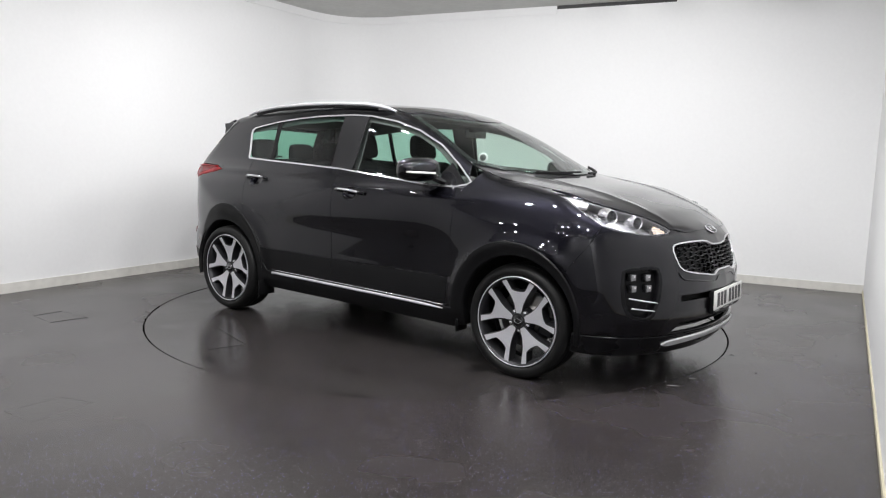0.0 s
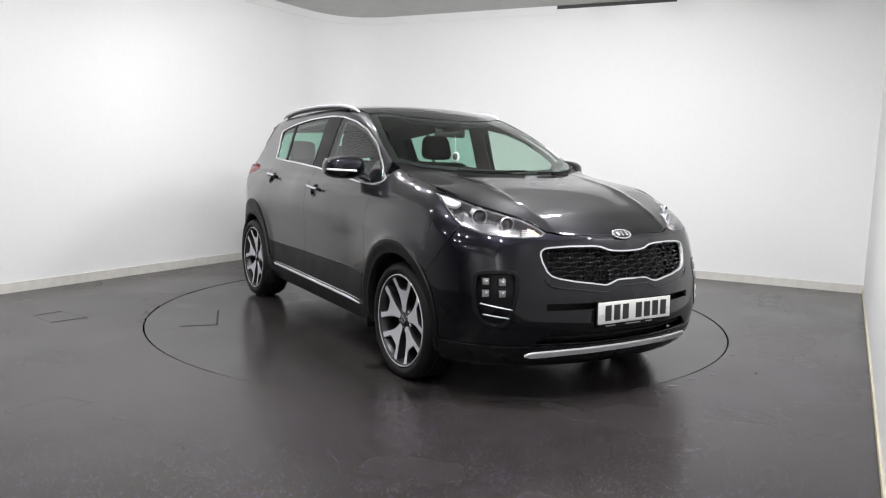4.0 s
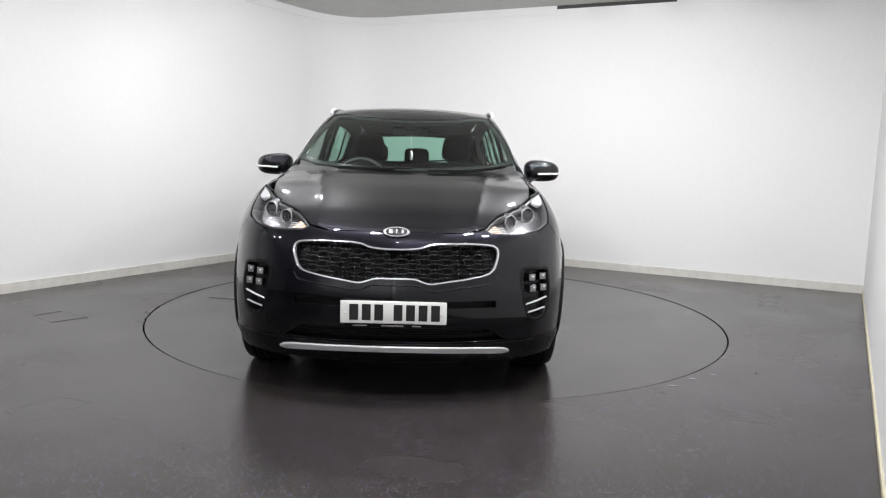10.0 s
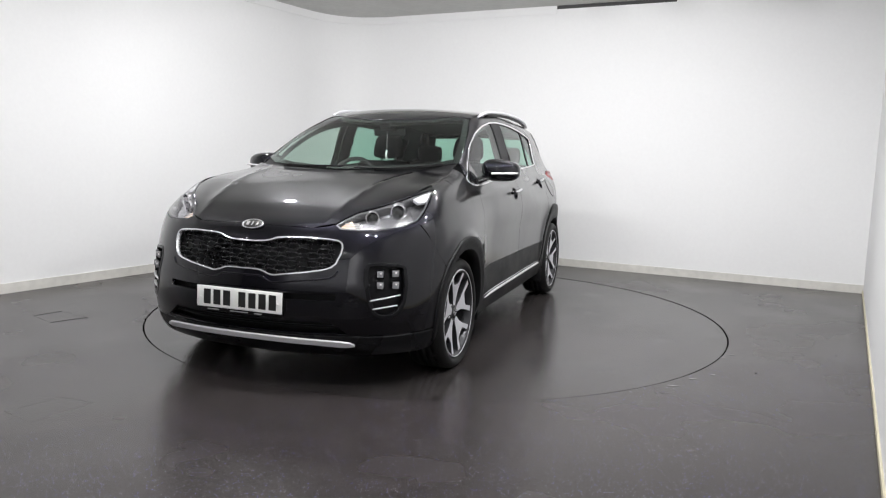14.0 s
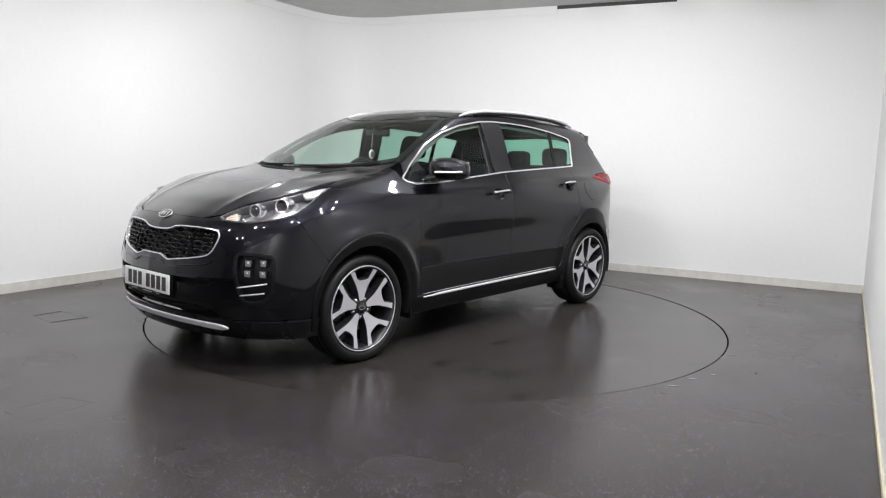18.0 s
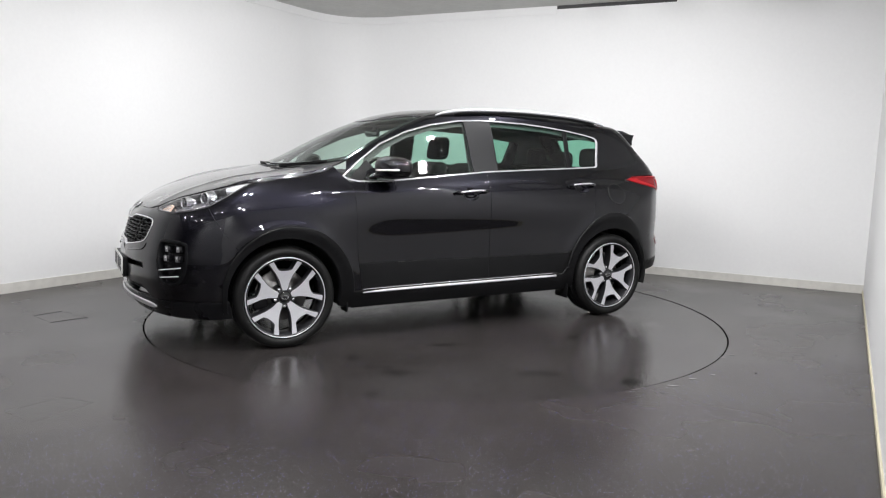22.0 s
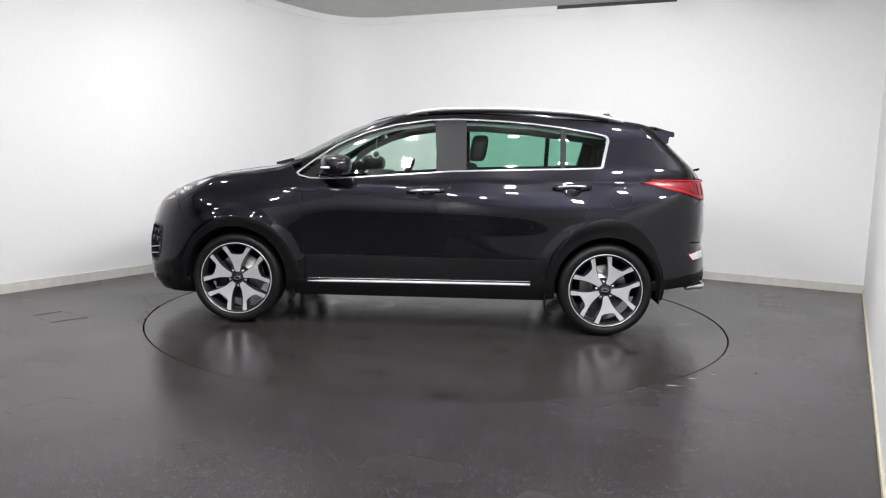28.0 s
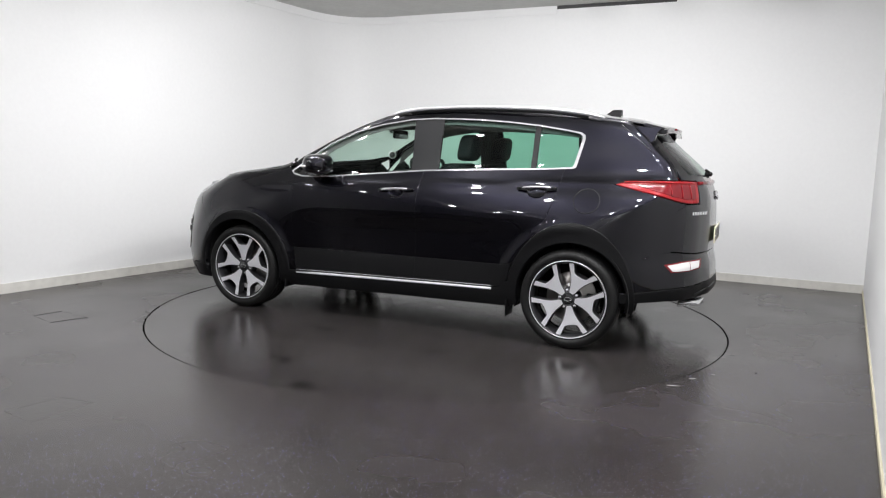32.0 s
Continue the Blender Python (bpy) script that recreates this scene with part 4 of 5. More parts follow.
    # mirror on the door
    ms = blob(lambda c: Vector((-.715 - .03 * (c.y + .5) + c.x * .225 * (1.05 - .3 * (c.y + .5) ** 2), s * (.928 + c.y * .248), 1.167 + c.z * .150 * (1.06 - .16 * (c.y + .5)) - .01 * c.y)), .72)
    mirror = part("door_mirror", ms, PAINT, car, "black door mirror with indicator strip")
    part("mirror_foot", tube([(-.60, s * .775, 1.085), (-.63, s * .81, 1.10), (-.67, s * .86, 1.125)], .05, .022, n=10), GLOSS, mirror)
    part("mirror_glass", box((-.805, s * .925 - .095, 1.112), (-.801, s * .925 + .095, 1.218), .001), CHROME, mirror, "mirror glass")
    strip_pts = [(-.612 - .035 * u, s * (.89 + .138 * u), 1.147 + .004 * u) for u in np.linspace(0, 1, 8)]
    strip_pts += [(-.658, s * 1.036, 1.151), (-.71, s * 1.044, 1.153)]
    part("mirror_indicator", tube(strip_pts, .005, .007, n=8), WHITE_LENS, mirror, "clear indicator strip")
    # sail between mirror and window
    part("mirror_sail", laid([(-.45, 1.085), (-.53, 1.075), (-.66, 1.08), (-.66, 1.15), (-.60, 1.22)], from_side, s, gap=.004, off=-.006), GLOSS, car)
    # door handles over a scooped cup
    for x0, x1, z0, z1, thing in ((-1.225, -1.50, .990, 1.003, "f"), (-2.268, -2.535, 1.040, 1.050, "r")):
        q = from_side(np.array([(x, z0 + (z1 - z0) * u) for u in np.linspace(0, 1, 9) for x in (x0 + (x1 - x0) * u,)]), s)
        nn = normals_at(q)
        lift = np.array([.010, .026, .034, .037, .038, .037, .034, .026, .010])[:, None]
        handle = part("door_handle", tube(q + nn * lift, .008, .011, n=10), PAINT, car, "black door handle with chrome strip")
        part("handle_strip", tube(q[1:-1] + nn[1:-1] * (lift[1:-1] + .006) - np.array((0, 0, .003)), .006, .0085, n=8), CHROME, handle)
        part("handle_cup", dish(cup_outline((x0 + x1) / 2, (z0 + z1) / 2 - .012), s, .024), PAINT, handle)
    # roof rail
    rail = smooth_path([(-1.19, s * .604, 1.545), (-1.27, s * .610, 1.570), (-1.5, s * .613, 1.597), (-1.9, s * .612, 1.607), (-2.35, s * .603, 1.595), (-2.65, s * .588, 1.565), (-2.78, s * .578, 1.536)], 30)
    part("roof_rail", tube(rail, .017, .013, n=12, taper=lambda u: 1 - .5 * max(0, abs(u - .5) - .42) / .08), RAIL, car, "satin silver roof rail")
    part("rail_foot", tube([(r[0], r[1] - s * .004, r[2] - .018) for r in rail[3:-2]], .010, .014, n=8), PLASTIC, car)
    # fuel flap on the left, seams
    if s > 0:
        flap = [(-2.745 + .085 * math.cos(a), .985 + .078 * math.sin(a)) for a in np.linspace(0, 2 * math.pi, 28, endpoint=False)]
        part("fuel_flap", laid(flap, from_side, s, gap=0, step=.03, off=.0025, deep=.004), PAINT, car, "round black fuel flap")
        q = from_side(np.array(flap), s)
        part("flap_gap", tube(q + normals_at(q) * .001, .0035, .0025, n=6, closed=True, up=(0, 1, 0)), PIT, car)
    # mud flap and wheel arch linings
    part("mud_flap", box((-2.245, s * .84 - .09, .175), (-2.235, s * .84 + .06, .29), .004), PLASTIC, car)
    part("mud_flap", box((-.425, s * .84 - .06, .20), (-.41, s * .84 + .05, .28), .004), PLASTIC, car)
    for (cx, cz) in (FRONT_WHEEL, REAR_WHEEL):
        bm = bmesh.new()
        rows = []
        for a in np.linspace(-15, 195, 26):
            x, z = cx + .388 * math.cos(radians(a)), cz + .388 * math.sin(radians(a))
            rows.append([bm.verts.new((x, s * y, z)) for y in (.55, .885)])
        for r, t in zip(rows, rows[1:]):
            bm.faces.new((r[0], r[1], t[1], t[0])).smooth = True
        part("arch_lining", bm, PIT, car)
        bm = bmesh.new()
        fan = [bm.verts.new((cx + .40 * math.cos(radians(a)), s * .56, cz + .40 * math.sin(radians(a)))) for a in np.linspace(-15, 195, 26)]
        bm.faces.new(fan)
        part("arch_lining", bm, PIT, car)
    # inner side trim of doors and quarters, also a dark backing for panel gaps
    shell = [(.45, .70), (.30, .97), (-.40, 1.06), (-.76, 1.05), (-1.54, 1.12), (-2.55, 1.17), (-3.15, 1.15), (-3.2, .60)] + arc(*REAR_WHEEL, .40, 150, 5, 16) + [(-2.2, .30), (-.48, .28)] + arc(*FRONT_WHEEL, .40, 178, 40, 16)
    part("inner_trim", laid(shell, from_side, s, gap=0, off=-.045, deep=.004, step=.05), TRIM, car)
    arch_in = [(-.56, 1.16)] + screen3[1:] + roof3 + [(-3.0, 1.40), (-3.17, 1.25)] + [(-2.72, 1.19), (-2.74, 1.40), (-2.55, 1.42), (-2.14, 1.47), (-1.74, 1.49), (-1.37, 1.48), (-1.125, 1.44), (-.93, 1.38), (-.74, 1.29)]
    part("roof_pillar_trim", laid(arch_in, from_side, s, gap=.004, off=-.035, deep=.004, step=.04), LINING, car)
    part("pillar_inner", laid([(-1.42, 1.50), (-1.60, 1.50), (-1.62, 1.10), (-1.43, 1.10)], from_side, s, gap=0, off=-.05, deep=.01), TRIM, car)
part("roof_lining", laid([(x, y * .98) for x, y in roof_half] + [(x, -y * .98) for x, y in roof_half[1:-1][::-1]], from_top, off=-.045, deep=.004, step=.06), LINING, car)
# hidden black sheet added under the bonnet to keep its gaps dark
part("bonnet_backing", laid([(x * .9 - .03, y * .93) for x, y in hood_loop], from_top, off=-.04, deep=.005, step=.06), PIT, car)
part("scuttle", laid([(-.06, 0), (-.11, .2), (-.18, .4), (-.27, .6), (-.34, .70), (-.47, .705), (-.35, .585), (-.27, .41), (-.195, .2), (-.16, 0), (-.195, -.2), (-.27, -.41), (-.35, -.585), (-.47, -.705), (-.34, -.70), (-.27, -.6), (-.18, -.4), (-.11, -.2)],
                     from_top, off=-.014, deep=.01), PLASTIC, car)
for way in ([(-.125, .05), (-.125, -.10), (-.14, -.25), (-.19, -.42)], [(-.11, .14), (-.145, .32), (-.24, .50), (-.36, .64)]):
    q = from_top(smooth_path([(*w, 0) for w in way], 14)[:, :2])
    arm = part("wiper", tube(q + normals_at(q) * .014, .008, .006, n=8, taper=lambda u: 1 - .5 * u), PLASTIC, car, "black windscreen wiper")
    part("wiper_blade", tube(q[3:] + normals_at(q[3:]) * .006, .005, .010, n=6), RUBBER, arm)

# ---- rear end ----
UT = radians(1) * .9
WINDOW_R = [(-32.5, 1.175), (0, 1.165), (32.5, 1.175), (35, 1.30), (37, 1.435), (0, 1.452), (-37, 1.435), (-35, 1.30)]
gate = [(0, 1.478), (25, 1.474), (44, 1.452), (40.5, 1.325), (39, 1.22), (38.2, 1.141), (28.3, 1.137), (28.6, .984), (36.5, .982), (43.5, .93), (43.5, .685), (30, .662), (0, .658)]
gate_loop = gate + [(-a, z) for a, z in gate[1:-1][::-1]]
tailgate = part("tailgate", laid(gate_loop, from_tail, holes=[WINDOW_R], unit=UT), PAINT, car)
rw = part("rear_window", laid(WINDOW_R, from_tail, unit=UT, gap=.001, off=-.003, deep=.005), GLASS_REAR, car, "green-tinted rear window")
rw.visible_shadow = False
rb = [(0, .652), (30, .656), (43.5, .678), (50, .655), (57, .600)] + [(math.degrees(math.atan2(.885, -2.5 - x)), z) for x, z in arch(REAR_WHEEL, ARCH_R, 152, 181, -.006, 6)] + [(60, .40), (45, .445), (25, .465), (0, .47)]
part("rear_bumper", laid(rb + [(-a, z) for a, z in rb[1:-1][::-1]], from_tail, unit=UT, deep=.02), PAINT, car)
rl = [(0, .465), (25, .460), (45, .440), (60.5, .395), (60.5, .335), (45, .362), (20, .365), (0, .365)]
part("rear_lip", laid(rl + [(-a, z) for a, z in rl[1:-1][::-1]], from_tail, unit=UT, off=.004, deep=.05), PLASTIC, car, "black plastic lower rear bumper")
rs = [(0, .42), (20, .415), (29, .405), (31, .385), (20, .375), (0, .373)]
part("rear_skid", laid(rs + [(-a, z) for a, z in rs[1:-1][::-1]], from_tail, unit=UT, gap=0, off=.014, deep=.02), PLASTIC, car, "black rear skid plate")
p = tail3((0, .765))[0]
plate_r = number_plate(p + np.array((-.008, 0, 0)), (-1, 0, .02), PLATE_YELLOW_SHEEN)
p = tail3((0, 1.03))[0]
badge(p + np.array((-.002, 0, 0)), normals_at(p[None])[0], .066, .034)
for i in range(8):
    q = tail3((33.5 - i * 1.5, .925))[0]
    mark = part("badge_mark", box((-.009, .0, -.011), (.009, .004, .011), .001), CHROME, tailgate)
    mark.matrix_local = facing(q, normals_at(q[None])[0])
q = from_tail(np.array([(a, 1.118) for a in np.arange(-28, 28.1, 4)]))
part("tail_strip", tube(q + normals_at(q) * .004, .010, .012, n=8), RED_DARK, car, "dark red strip between the tail lamps")
for s, side in SIDES:
    tl = part("tail_lamp", laid(TAIL_LAMP, from_tail, s, unit=UT, step=.018, off=.004, deep=.02, lip=.008), RED, car, "red wraparound tail lamp")
    inner = [(55, 1.108), (47, 1.112), (38, 1.110), (31, 1.108), (32, 1.02), (37, 1.015), (43, 1.032), (50, 1.070)]
    part("lamp_core", laid(inner, from_tail, s, unit=UT, step=.018, off=.0065, deep=.006), RED_DARK, tl)
    q = from_tail(np.array([(a, 1.119 - .0006 * max(0, a - 50)) for a in np.linspace(58, 31, 12)]), s)
    part("light_guide", tube(q + normals_at(q) * .008, .004, .006, n=8), RED, tl)
    for a, z0, z1 in ((35.0, 1.02, 1.105), (39.5, 1.022, 1.106), (44.0, 1.04, 1.106)):
        q = from_tail(np.array([(a, z) for z in np.linspace(z0, z1, 6)]), s)
        part("lamp_rib", tube(q + normals_at(q) * .0065, .003, .006, n=6), RED, tl)
    rf = [(45.3, .598), (38.5, .613), (25.5, .618), (27.6, .568), (35, .556), (43.0, .553)]
    rr = part("rear_reflector", laid(rf, from_tail, s, unit=UT, step=.015, gap=-.002, off=.004, deep=.012), RED_DARK, car, "clear and red lamp in the rear bumper")
    part("reversing_lens", laid([(44.6, .595), (38.5, .609), (34.3, .612), (34.8, .559), (42.6, .557)], from_tail, s, unit=UT, step=.015, gap=.001, off=.008, deep=.004), WHITE_LENS, rr)
    part("reversing_lens", laid([(33.8, .612), (27.5, .613), (29.2, .571), (34.3, .561)], from_tail, s, unit=UT, step=.015, gap=.001, off=.008, deep=.004), WHITE_LENS, rr)
    part("exhaust_tip", shaped(box((-.5, -.5, -.5), (.5, .5, .5), .12, 3), lambda c: Vector((-3.40 + c.x * .14 + c.y * s * .02, s * (.46 + c.y * .16), .325 + c.z * .040 - c.x * .02))), CHROME, car, "flat chrome exhaust trim")
    # spoiler wing end
    part("spoiler_end", shaped(prism([(-2.94, 1.489), (-3.157, 1.474), (-3.138, 1.452), (-3.122, 1.425), (-3.115, 1.39), (-3.05, 1.36)], -.022, .022, .004), lambda c: Vector((c.x, s * (.535 + c.y - .35 * (c.z - 1.45)) , c.z))), PAINT, car)
    q = from_side(np.array([(-2.90 - .215 * u, 1.490 - .175 * u) for u in np.linspace(0, 1, 12)]), s)
    part("spoiler_seam", tube(q, .004, .004, n=6), INK, car)
spoil = box((-.5, -.5, -.5), (.5, .5, .5), .0)
bmesh.ops.subdivide_edges(spoil, edges=list(spoil.edges), cuts=9, use_grid_fill=True)
for v in spoil.verts:
    x, y, z = v.co
    u = (.5 - x) * .68
    yy = y * (1.09 - .06 * u)
    top = 1.530 - .055 * u - .085 * yy * yy
    v.co = Vector((-3.03 - .25 * u + .16 * yy * yy * u, yy, top - (.5 - z) * (.055 - .030 * u)))
for f in spoil.faces:
    f.smooth = True
bmesh.ops.bevel(spoil, geom=[e for e in spoil.edges if e.is_manifold and e.calc_face_angle() > .9], offset=.006, segments=2, affect="EDGES")
part("spoiler", spoil, PAINT, car, "black roof spoiler")
part("brake_light", box((-3.207, -.16, 1.474), (-3.19, .16, 1.486), .002), RED_DARK, car)
fin = shaped(box((-.5, -.5, -.5), (.5, .5, .5), .1, 3), lambda c: Vector((-2.71 + c.x * (.17 - .10 * (c.z + .5)) - .05 * (c.z + .5), c.y * (.05 - .035 * (c.z + .5)), 1.590 + c.z * .075)))
part("antenna_fin", fin, GLOSS, car, "black shark fin aerial")
q = tail3((0, 1.175), (0, 1.20))
wip = part("rear_wiper", tube([q[0] + np.array((-.008, 0, .0)), q[0] + np.array((-.016, .03, .01)), q[0] + np.array((-.006, .30, .03))], .009, .009, n=8), PLASTIC, car, "black rear wiper")
part("wiper_hub", box((q[0][0] - .030, -.028, 1.160), (q[0][0] + .02, .028, 1.192), .01), PLASTIC, wip)

# ---- wheels ----
SPOKE = [(.012, .034), (.0235, .056), (.0285, .078), (.0355, .100), (.0515, .133), (.070, .161), (.1125, .2185), (.0765, .2365), (.046, .183), (.039, .173), (.020, .168)]


def alloy_wheel(cx, cz, s, turn=0):
    ob = part("wheel", lathe([(.236, -.10), (.243, -.09), (.228, -.07), (.225, .0), (.232, .045), (.243, .058), (.249, .060), (.249, .052), (.240, .040), (.236, .0), (.236, -.09)], 72), ALLOY_DARK, car, "five-spoke machined alloy wheel")
    ob.location = (cx, s * .842, cz)
    ob.scale = (1.04, 1, 1.04)
    if s < 0:
        ob.rotation_euler = (0, 0, math.pi)
    part("rim_edge", lathe([(.2425, .054), (.2455, .0605), (.2495, .0605), (.2515, .056), (.2515, .050), (.2425, .048)], 72, close=True), ALLOY, ob, "machined rim edge")
    tyre = part("tyre", lathe([(.243, -.105), (.258, -.118), (.286, -.121), (.305, -.112), (.3141, -.096), (.3174, -.072), (.3181, -.045), (.313, -.043), (.313, -.036), (.3185, -.034),
                               (.3185, -.004), (.313, -.002), (.313, .005), (.3185, .007), (.3185, .036), (.313, .038), (.313, .045), (.3181, .047), (.3167, .070), (.3126, .088), (.303, .104),
                               (.285, .1135), (.264, .110), (.254, .098), (.249, .070), (.246, .055), (.243, .0), (.243, -.105)], 96), RUBBER, ob, "black low-profile tyre")
    tyre.location = (0, -.045, 0)
    bm = bmesh.new()
    for i in range(72):
        a = 2 * math.pi * i / 72
        for y0, y1, sk in ((.050, .078, .05), (-.078, -.050, -.05)):
            vs = []
            for r in (.312, .3196):
                for y, da in ((y0, -.022), (y0, .022), (y1, .022 + sk), (y1, -.022 + sk)):
                    rr = r if r < .315 else r - (.004 if y in (.078, -.078) else 0)
                    vs.append(bm.verts.new((rr * math.cos(a + da), y - .045, rr * math.sin(a + da))))
            for f in ((4, 5, 6, 7), (0, 1, 5, 4), (1, 2, 6, 5), (2, 3, 7, 6), (3, 0, 4, 7)):
                bm.faces.new([vs[k] for k in f])
    bmesh.ops.recalc_face_normals(bm, faces=bm.faces)
    tagged(part("tread_blocks", bm, RUBBER, ob), kind="stuff")
    for i in range(5):
        half = SPOKE + [(0, .1672)]
        loop = half + [(-x, z) for x, z in half[:-1][::-1]]
        bm = prism(loop, -.035, .034, .0035, face_index=1)
        for v in bm.verts:
            r = math.hypot(v.co.x, v.co.z)
            v.co.y += .022 * (r / .24) ** 2 - .006 if v.co.y > 0 else .02 * (r / .24) ** 2
        sp = part("spoke", bm, (ALLOY_DARK, ALLOY), ob, "forked spoke with a machined face")
        sp.rotation_euler = (0, radians(72 * i + turn), 0)
    part("hub", lathe([(.075, -.06), (.072, .0), (.060, .018), (.046, .025), (.036, .024), (.001, .022)], 40), ALLOY_DARK, ob)
    part("hub_ring", lathe([(.044, .020), (.046, .0275), (.040, .031), (.036, .030), (.034, .022)], 40), ALLOY_DARK, ob)
    cap = part("hub_cap", lathe([(.035, .022), (.035, .032), (.031, .0345), (.001, .0355)], 32), GLOSS, ob, "black centre cap")
    part("cap_mark", oval(.024, .013, [(1.0, .0345), (1.0, .0368), (.82, .0368), (.80, .0352)], 24), CHROME, cap)
    for i in range(5):
        a = radians(36 + 72 * i - turn) + math.pi / 2
        nut = part("wheel_nut", lathe([(.011, -.004), (.011, .014), (.008, .018), (.001, .019)], 12), CHROME, ob)
        nut.location = (.057 * math.cos(a), .006, .057 * math.sin(a))
    disc = part("brake_disc", lathe([(.165, -.075), (.165, -.062), (.160, -.060), (.095, -.060), (.090, -.045), (.03, -.045)], 56), STEEL, ob, "steel brake disc")
    cal = box((-.055, -.105, .095), (.055, -.035, .185), .012, 3)
    c = part("brake_caliper", cal, ALLOY_DARK, ob)
    c.rotation_euler = (0, radians(100 if cx > -1 else -100) * s, 0)
    return ob


for cx, cz in (FRONT_WHEEL, REAR_WHEEL):
    for s, side in SIDES:
        alloy_wheel(cx if cx > -1 else cx + .006, .329 if cx > -1 else .3345, s, 46 if cx < -1 and s > 0 else 0)

# ---- underside ----
part("floor_pan", box((-3.0, -.60, .24), (.62, .60, .36), .03), PIT, car)
part("floor_pan", box((-2.16, -.82, .24), (-.50, .82, .34), .02), PIT, car)
for s, side in SIDES:
    part("suspension_arm", tube([(-2.60, s * .35, .24), (-2.66, s * .60, .27), (-2.67, s * .78, .31)], .035, .03), STEEL, car)
    part("suspension_arm", tube([(.05, s * .35, .24), (.02, s * .60, .25), (.0, s * .78, .29)], .035, .03), STEEL, car)
part("exhaust_pipe", tube([(-2.2, -.25, .20), (-2.8, -.25, .22), (-3.0, -.3, .26)], .03), STEEL, car)

# ---- cabin ----
def cushion(lo, hi, bevel, fn=None):
    bm = box(lo, hi, bevel, 4)
    return shaped(bm, fn) if fn else bm


for s, side in SIDES:
    y = .36 * s
    seat = part("front_seat", cushion((-1.50, y - .25, .52), (-.96, y + .25, .68), .06), CLOTH, car, "dark cloth front seat")
    part("seat_base", box((-1.46, y - .22, .34), (-1.0, y + .22, .54), .02), TRIM, seat)
    part("backrest", cushion((-1.56, y - .25, .62), (-1.40, y + .25, 1.20), .06, lambda c: Vector((c.x - .30 * (c.z - .62), y + (c.y - y) * (1 - .18 * max(0, c.z - .9)), c.z))), CLOTH, seat)
    part("headrest", blob(lambda c: Vector((-1.73 + c.x * .13 - .03 * c.z, y + c.y * .27 * (1 - .22 * (c.z + .5)), 1.318 + c.z * .20)), .5), CLOTH, seat)
    for d in (-.06, .06):
        part("headrest_post", tube([(-1.725, y + d, 1.15), (-1.725, y + d, 1.25)], .007), CHROME, seat)
bench = part("rear_seat", cushion((-2.60, -.62, .52), (-2.10, .62, .70), .06), CLOTH, car, "dark cloth rear bench")
part("backrest", cushion((-2.74, -.62, .62), (-2.58, .62, 1.19), .06, lambda c: Vector((c.x - .22 * (c.z - .62), c.y, c.z))), CLOTH, bench)
for y in (-.40, 0, .40):
    h = .0 if y else -.03
    part("headrest", blob(lambda c: Vector((-2.815 + c.x * .10, y + c.y * .24, 1.265 + h + c.z * .17)), .5), CLOTH, bench)
dash = part("dashboard", shaped(box((-.5, -.5, -.5), (.5, .5, .5), .10, 4), lambda c: Vector((-.72 + c.x * .56, c.y * 1.36, .90 + c.z * .30 + .03 * (.25 - c.y * c.y) - .04 * c.x))), TRIM, car, "dark dashboard")
part("instrument_hood", shaped(box((-.5, -.5, -.5), (.5, .5, .5), .2, 4), lambda c: Vector((-.88 + c.x * .22, -.36 + c.y * .36, 1.06 + c.z * .12))), TRIM, dash)
part("display", box((-.99, -.12, .93), (-.97, .12, 1.06), .004), GLOSS, dash)
part("centre_console", box((-1.75, -.11, .36), (-.8, .11, .72), .04, 3), TRIM, car)
wheel_path = [(0.185 * math.cos(a), 0, .185 * math.sin(a)) for a in np.linspace(0, 2 * math.pi, 36, endpoint=False)]
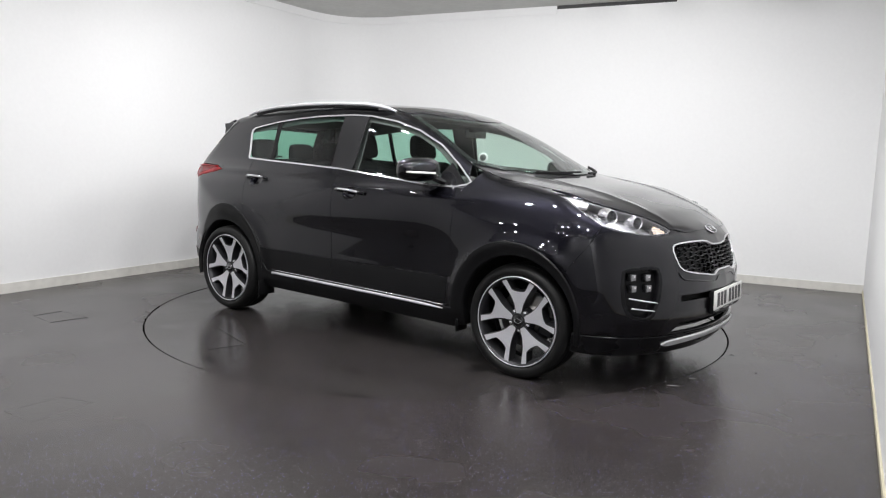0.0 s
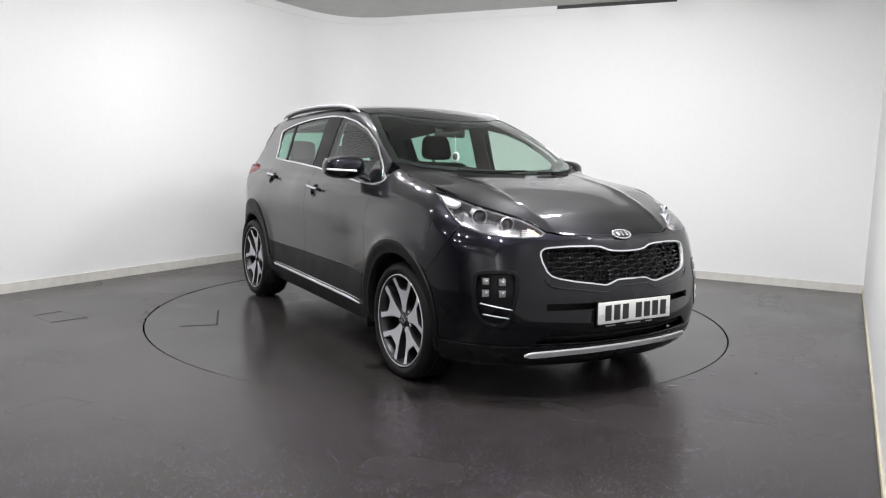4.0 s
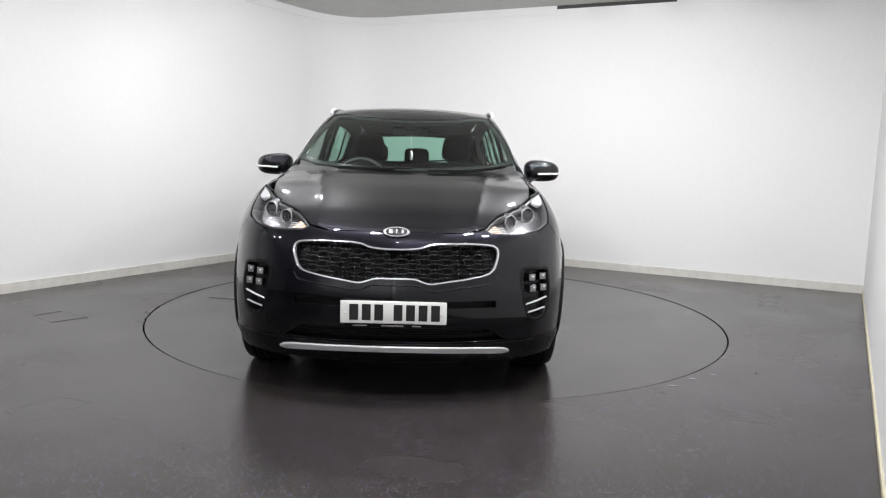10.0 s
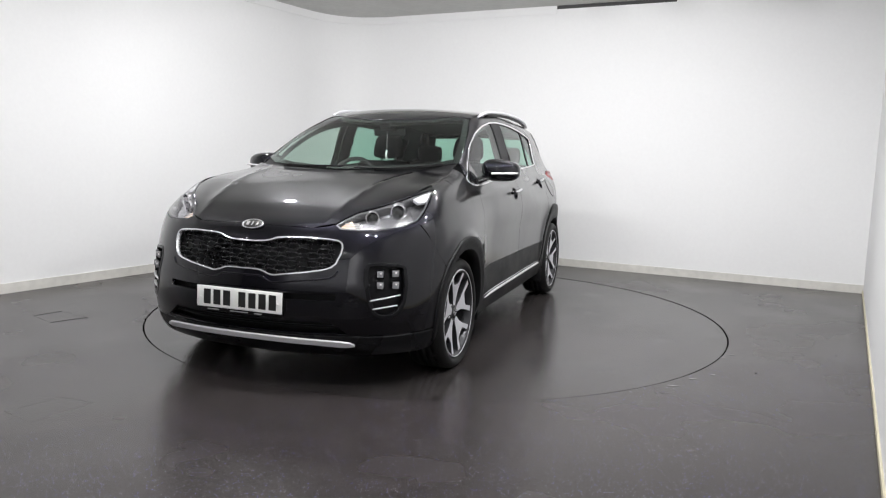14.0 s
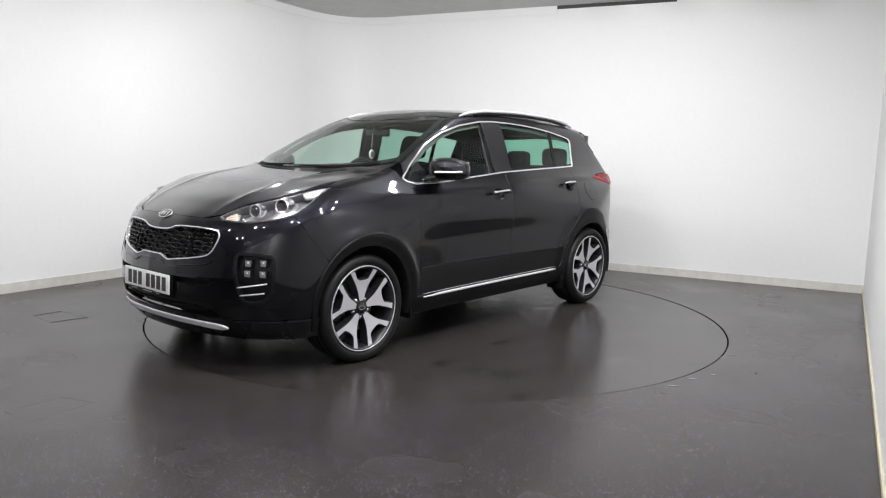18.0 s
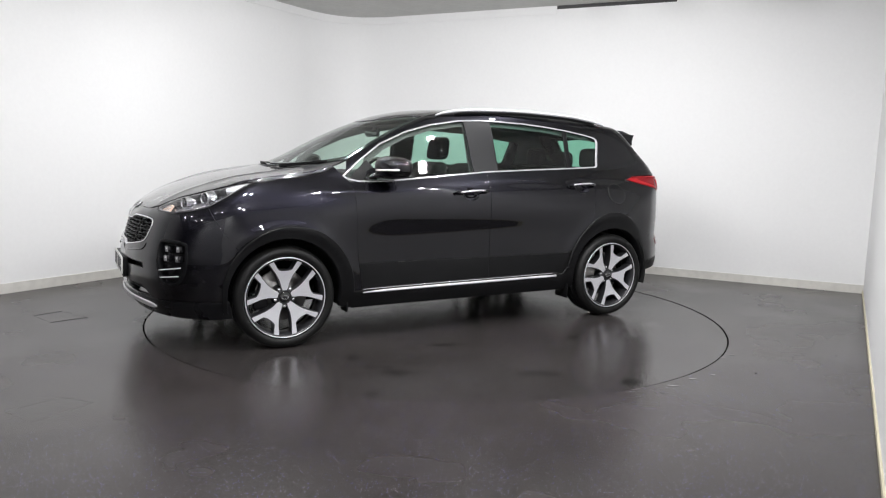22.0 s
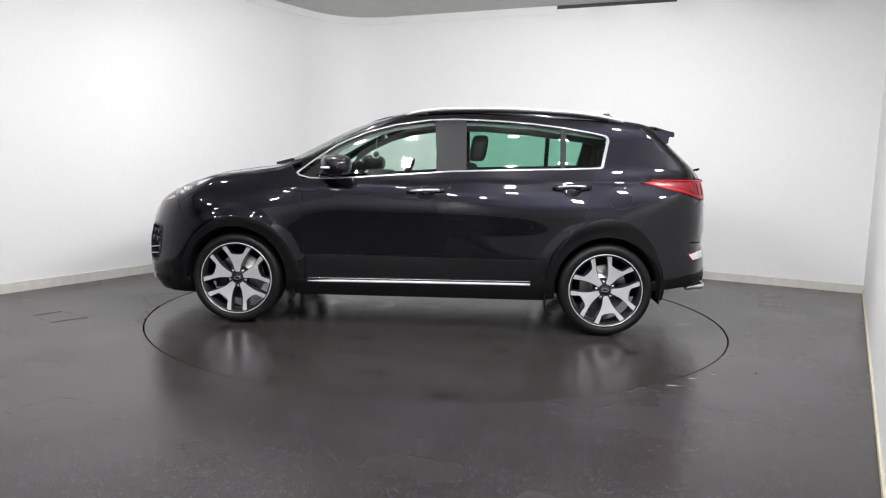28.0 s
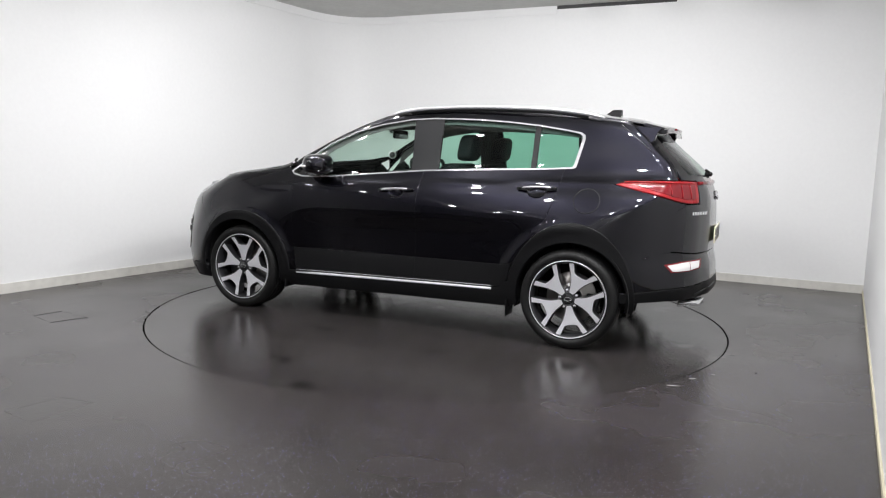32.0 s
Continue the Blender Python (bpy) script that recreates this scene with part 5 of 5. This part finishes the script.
steer = part("steering_wheel", tube(wheel_path, .016, .016, n=10, closed=True, up=(0, 1, 0)), TRIM, car, "black steering wheel")
steer.matrix_local = pose(-1.08, -.37, 1.045, 0, 0, 90) @ pose(0, 0, 0, -24)
part("steering_hub", shaped(box((-.075, -.02, -.06), (.075, .03, .05), .02, 3), lambda c: c), TRIM, steer)
for a in (0, 180, 270):
    part("steering_spoke", tube([(.06 * math.cos(radians(a)), 0, .06 * math.sin(radians(a))), (.178 * math.cos(radians(a)), 0, .178 * math.sin(radians(a)))], .018, .008), TRIM, steer)
rv = part("rear_view_mirror", box((-.965, -.125, 1.385), (-.935, .125, 1.455), .014, 3), GLOSS, car, "black interior mirror")
part("mirror_stem", box((-.94, -.045, 1.43), (-.86, .045, 1.49), .012), TRIM, rv)
for s, side in SIDES:
    part("sun_visor", box((-1.22, .16 * s if s > 0 else -.5, 1.515), (-1.06, .5 if s > 0 else -.16, 1.53), .006), LINING, car)
# round air freshener on a cord below the mirror
charm = part("air_freshener", lathe([(.001, .006), (.030, .006), (.034, .003), (.034, -.003), (.030, -.006), (.001, -.006)], 28), STICKER, rv, "round white air freshener on a cord")
charm.matrix_local = pose(-.88, .01, 1.250, 0, 0, 15)
part("charm_face", lathe([(.024, .0062), (.024, .0075), (.001, .0078)], 24), LINING, charm)
part("charm_face", lathe([(.001, -.0078), (.024, -.0075), (.024, -.0062)], 24), LINING, charm)
part("cord", tube([(0, 0, .034), (-.01, 0, .15)], .0016, n=6), STICKER, charm)
part("tassel", tube([(0, 0, -.034), (0, 0, -.075)], .005, .005, n=6), STICKER, charm)


def motions():
    """Turntable and car turn together at a steady rate."""
    rows_t, rows_c = [], []
    for t in (0, 4, 8, 12, 16, 20, 24, 28, 32):
        a = -37.544 - 5.20023 * t
        rows_t.append((t, pose(0, 0, 0, 0, 0, a)))
        rows_c.append((t, pose(0, 0, 0, 0, 0, a) @ pose(-AXIS[0], -AXIS[1], -SUNK)))
    walk(turntable, rows_t)
    walk(car, rows_c)


motions()
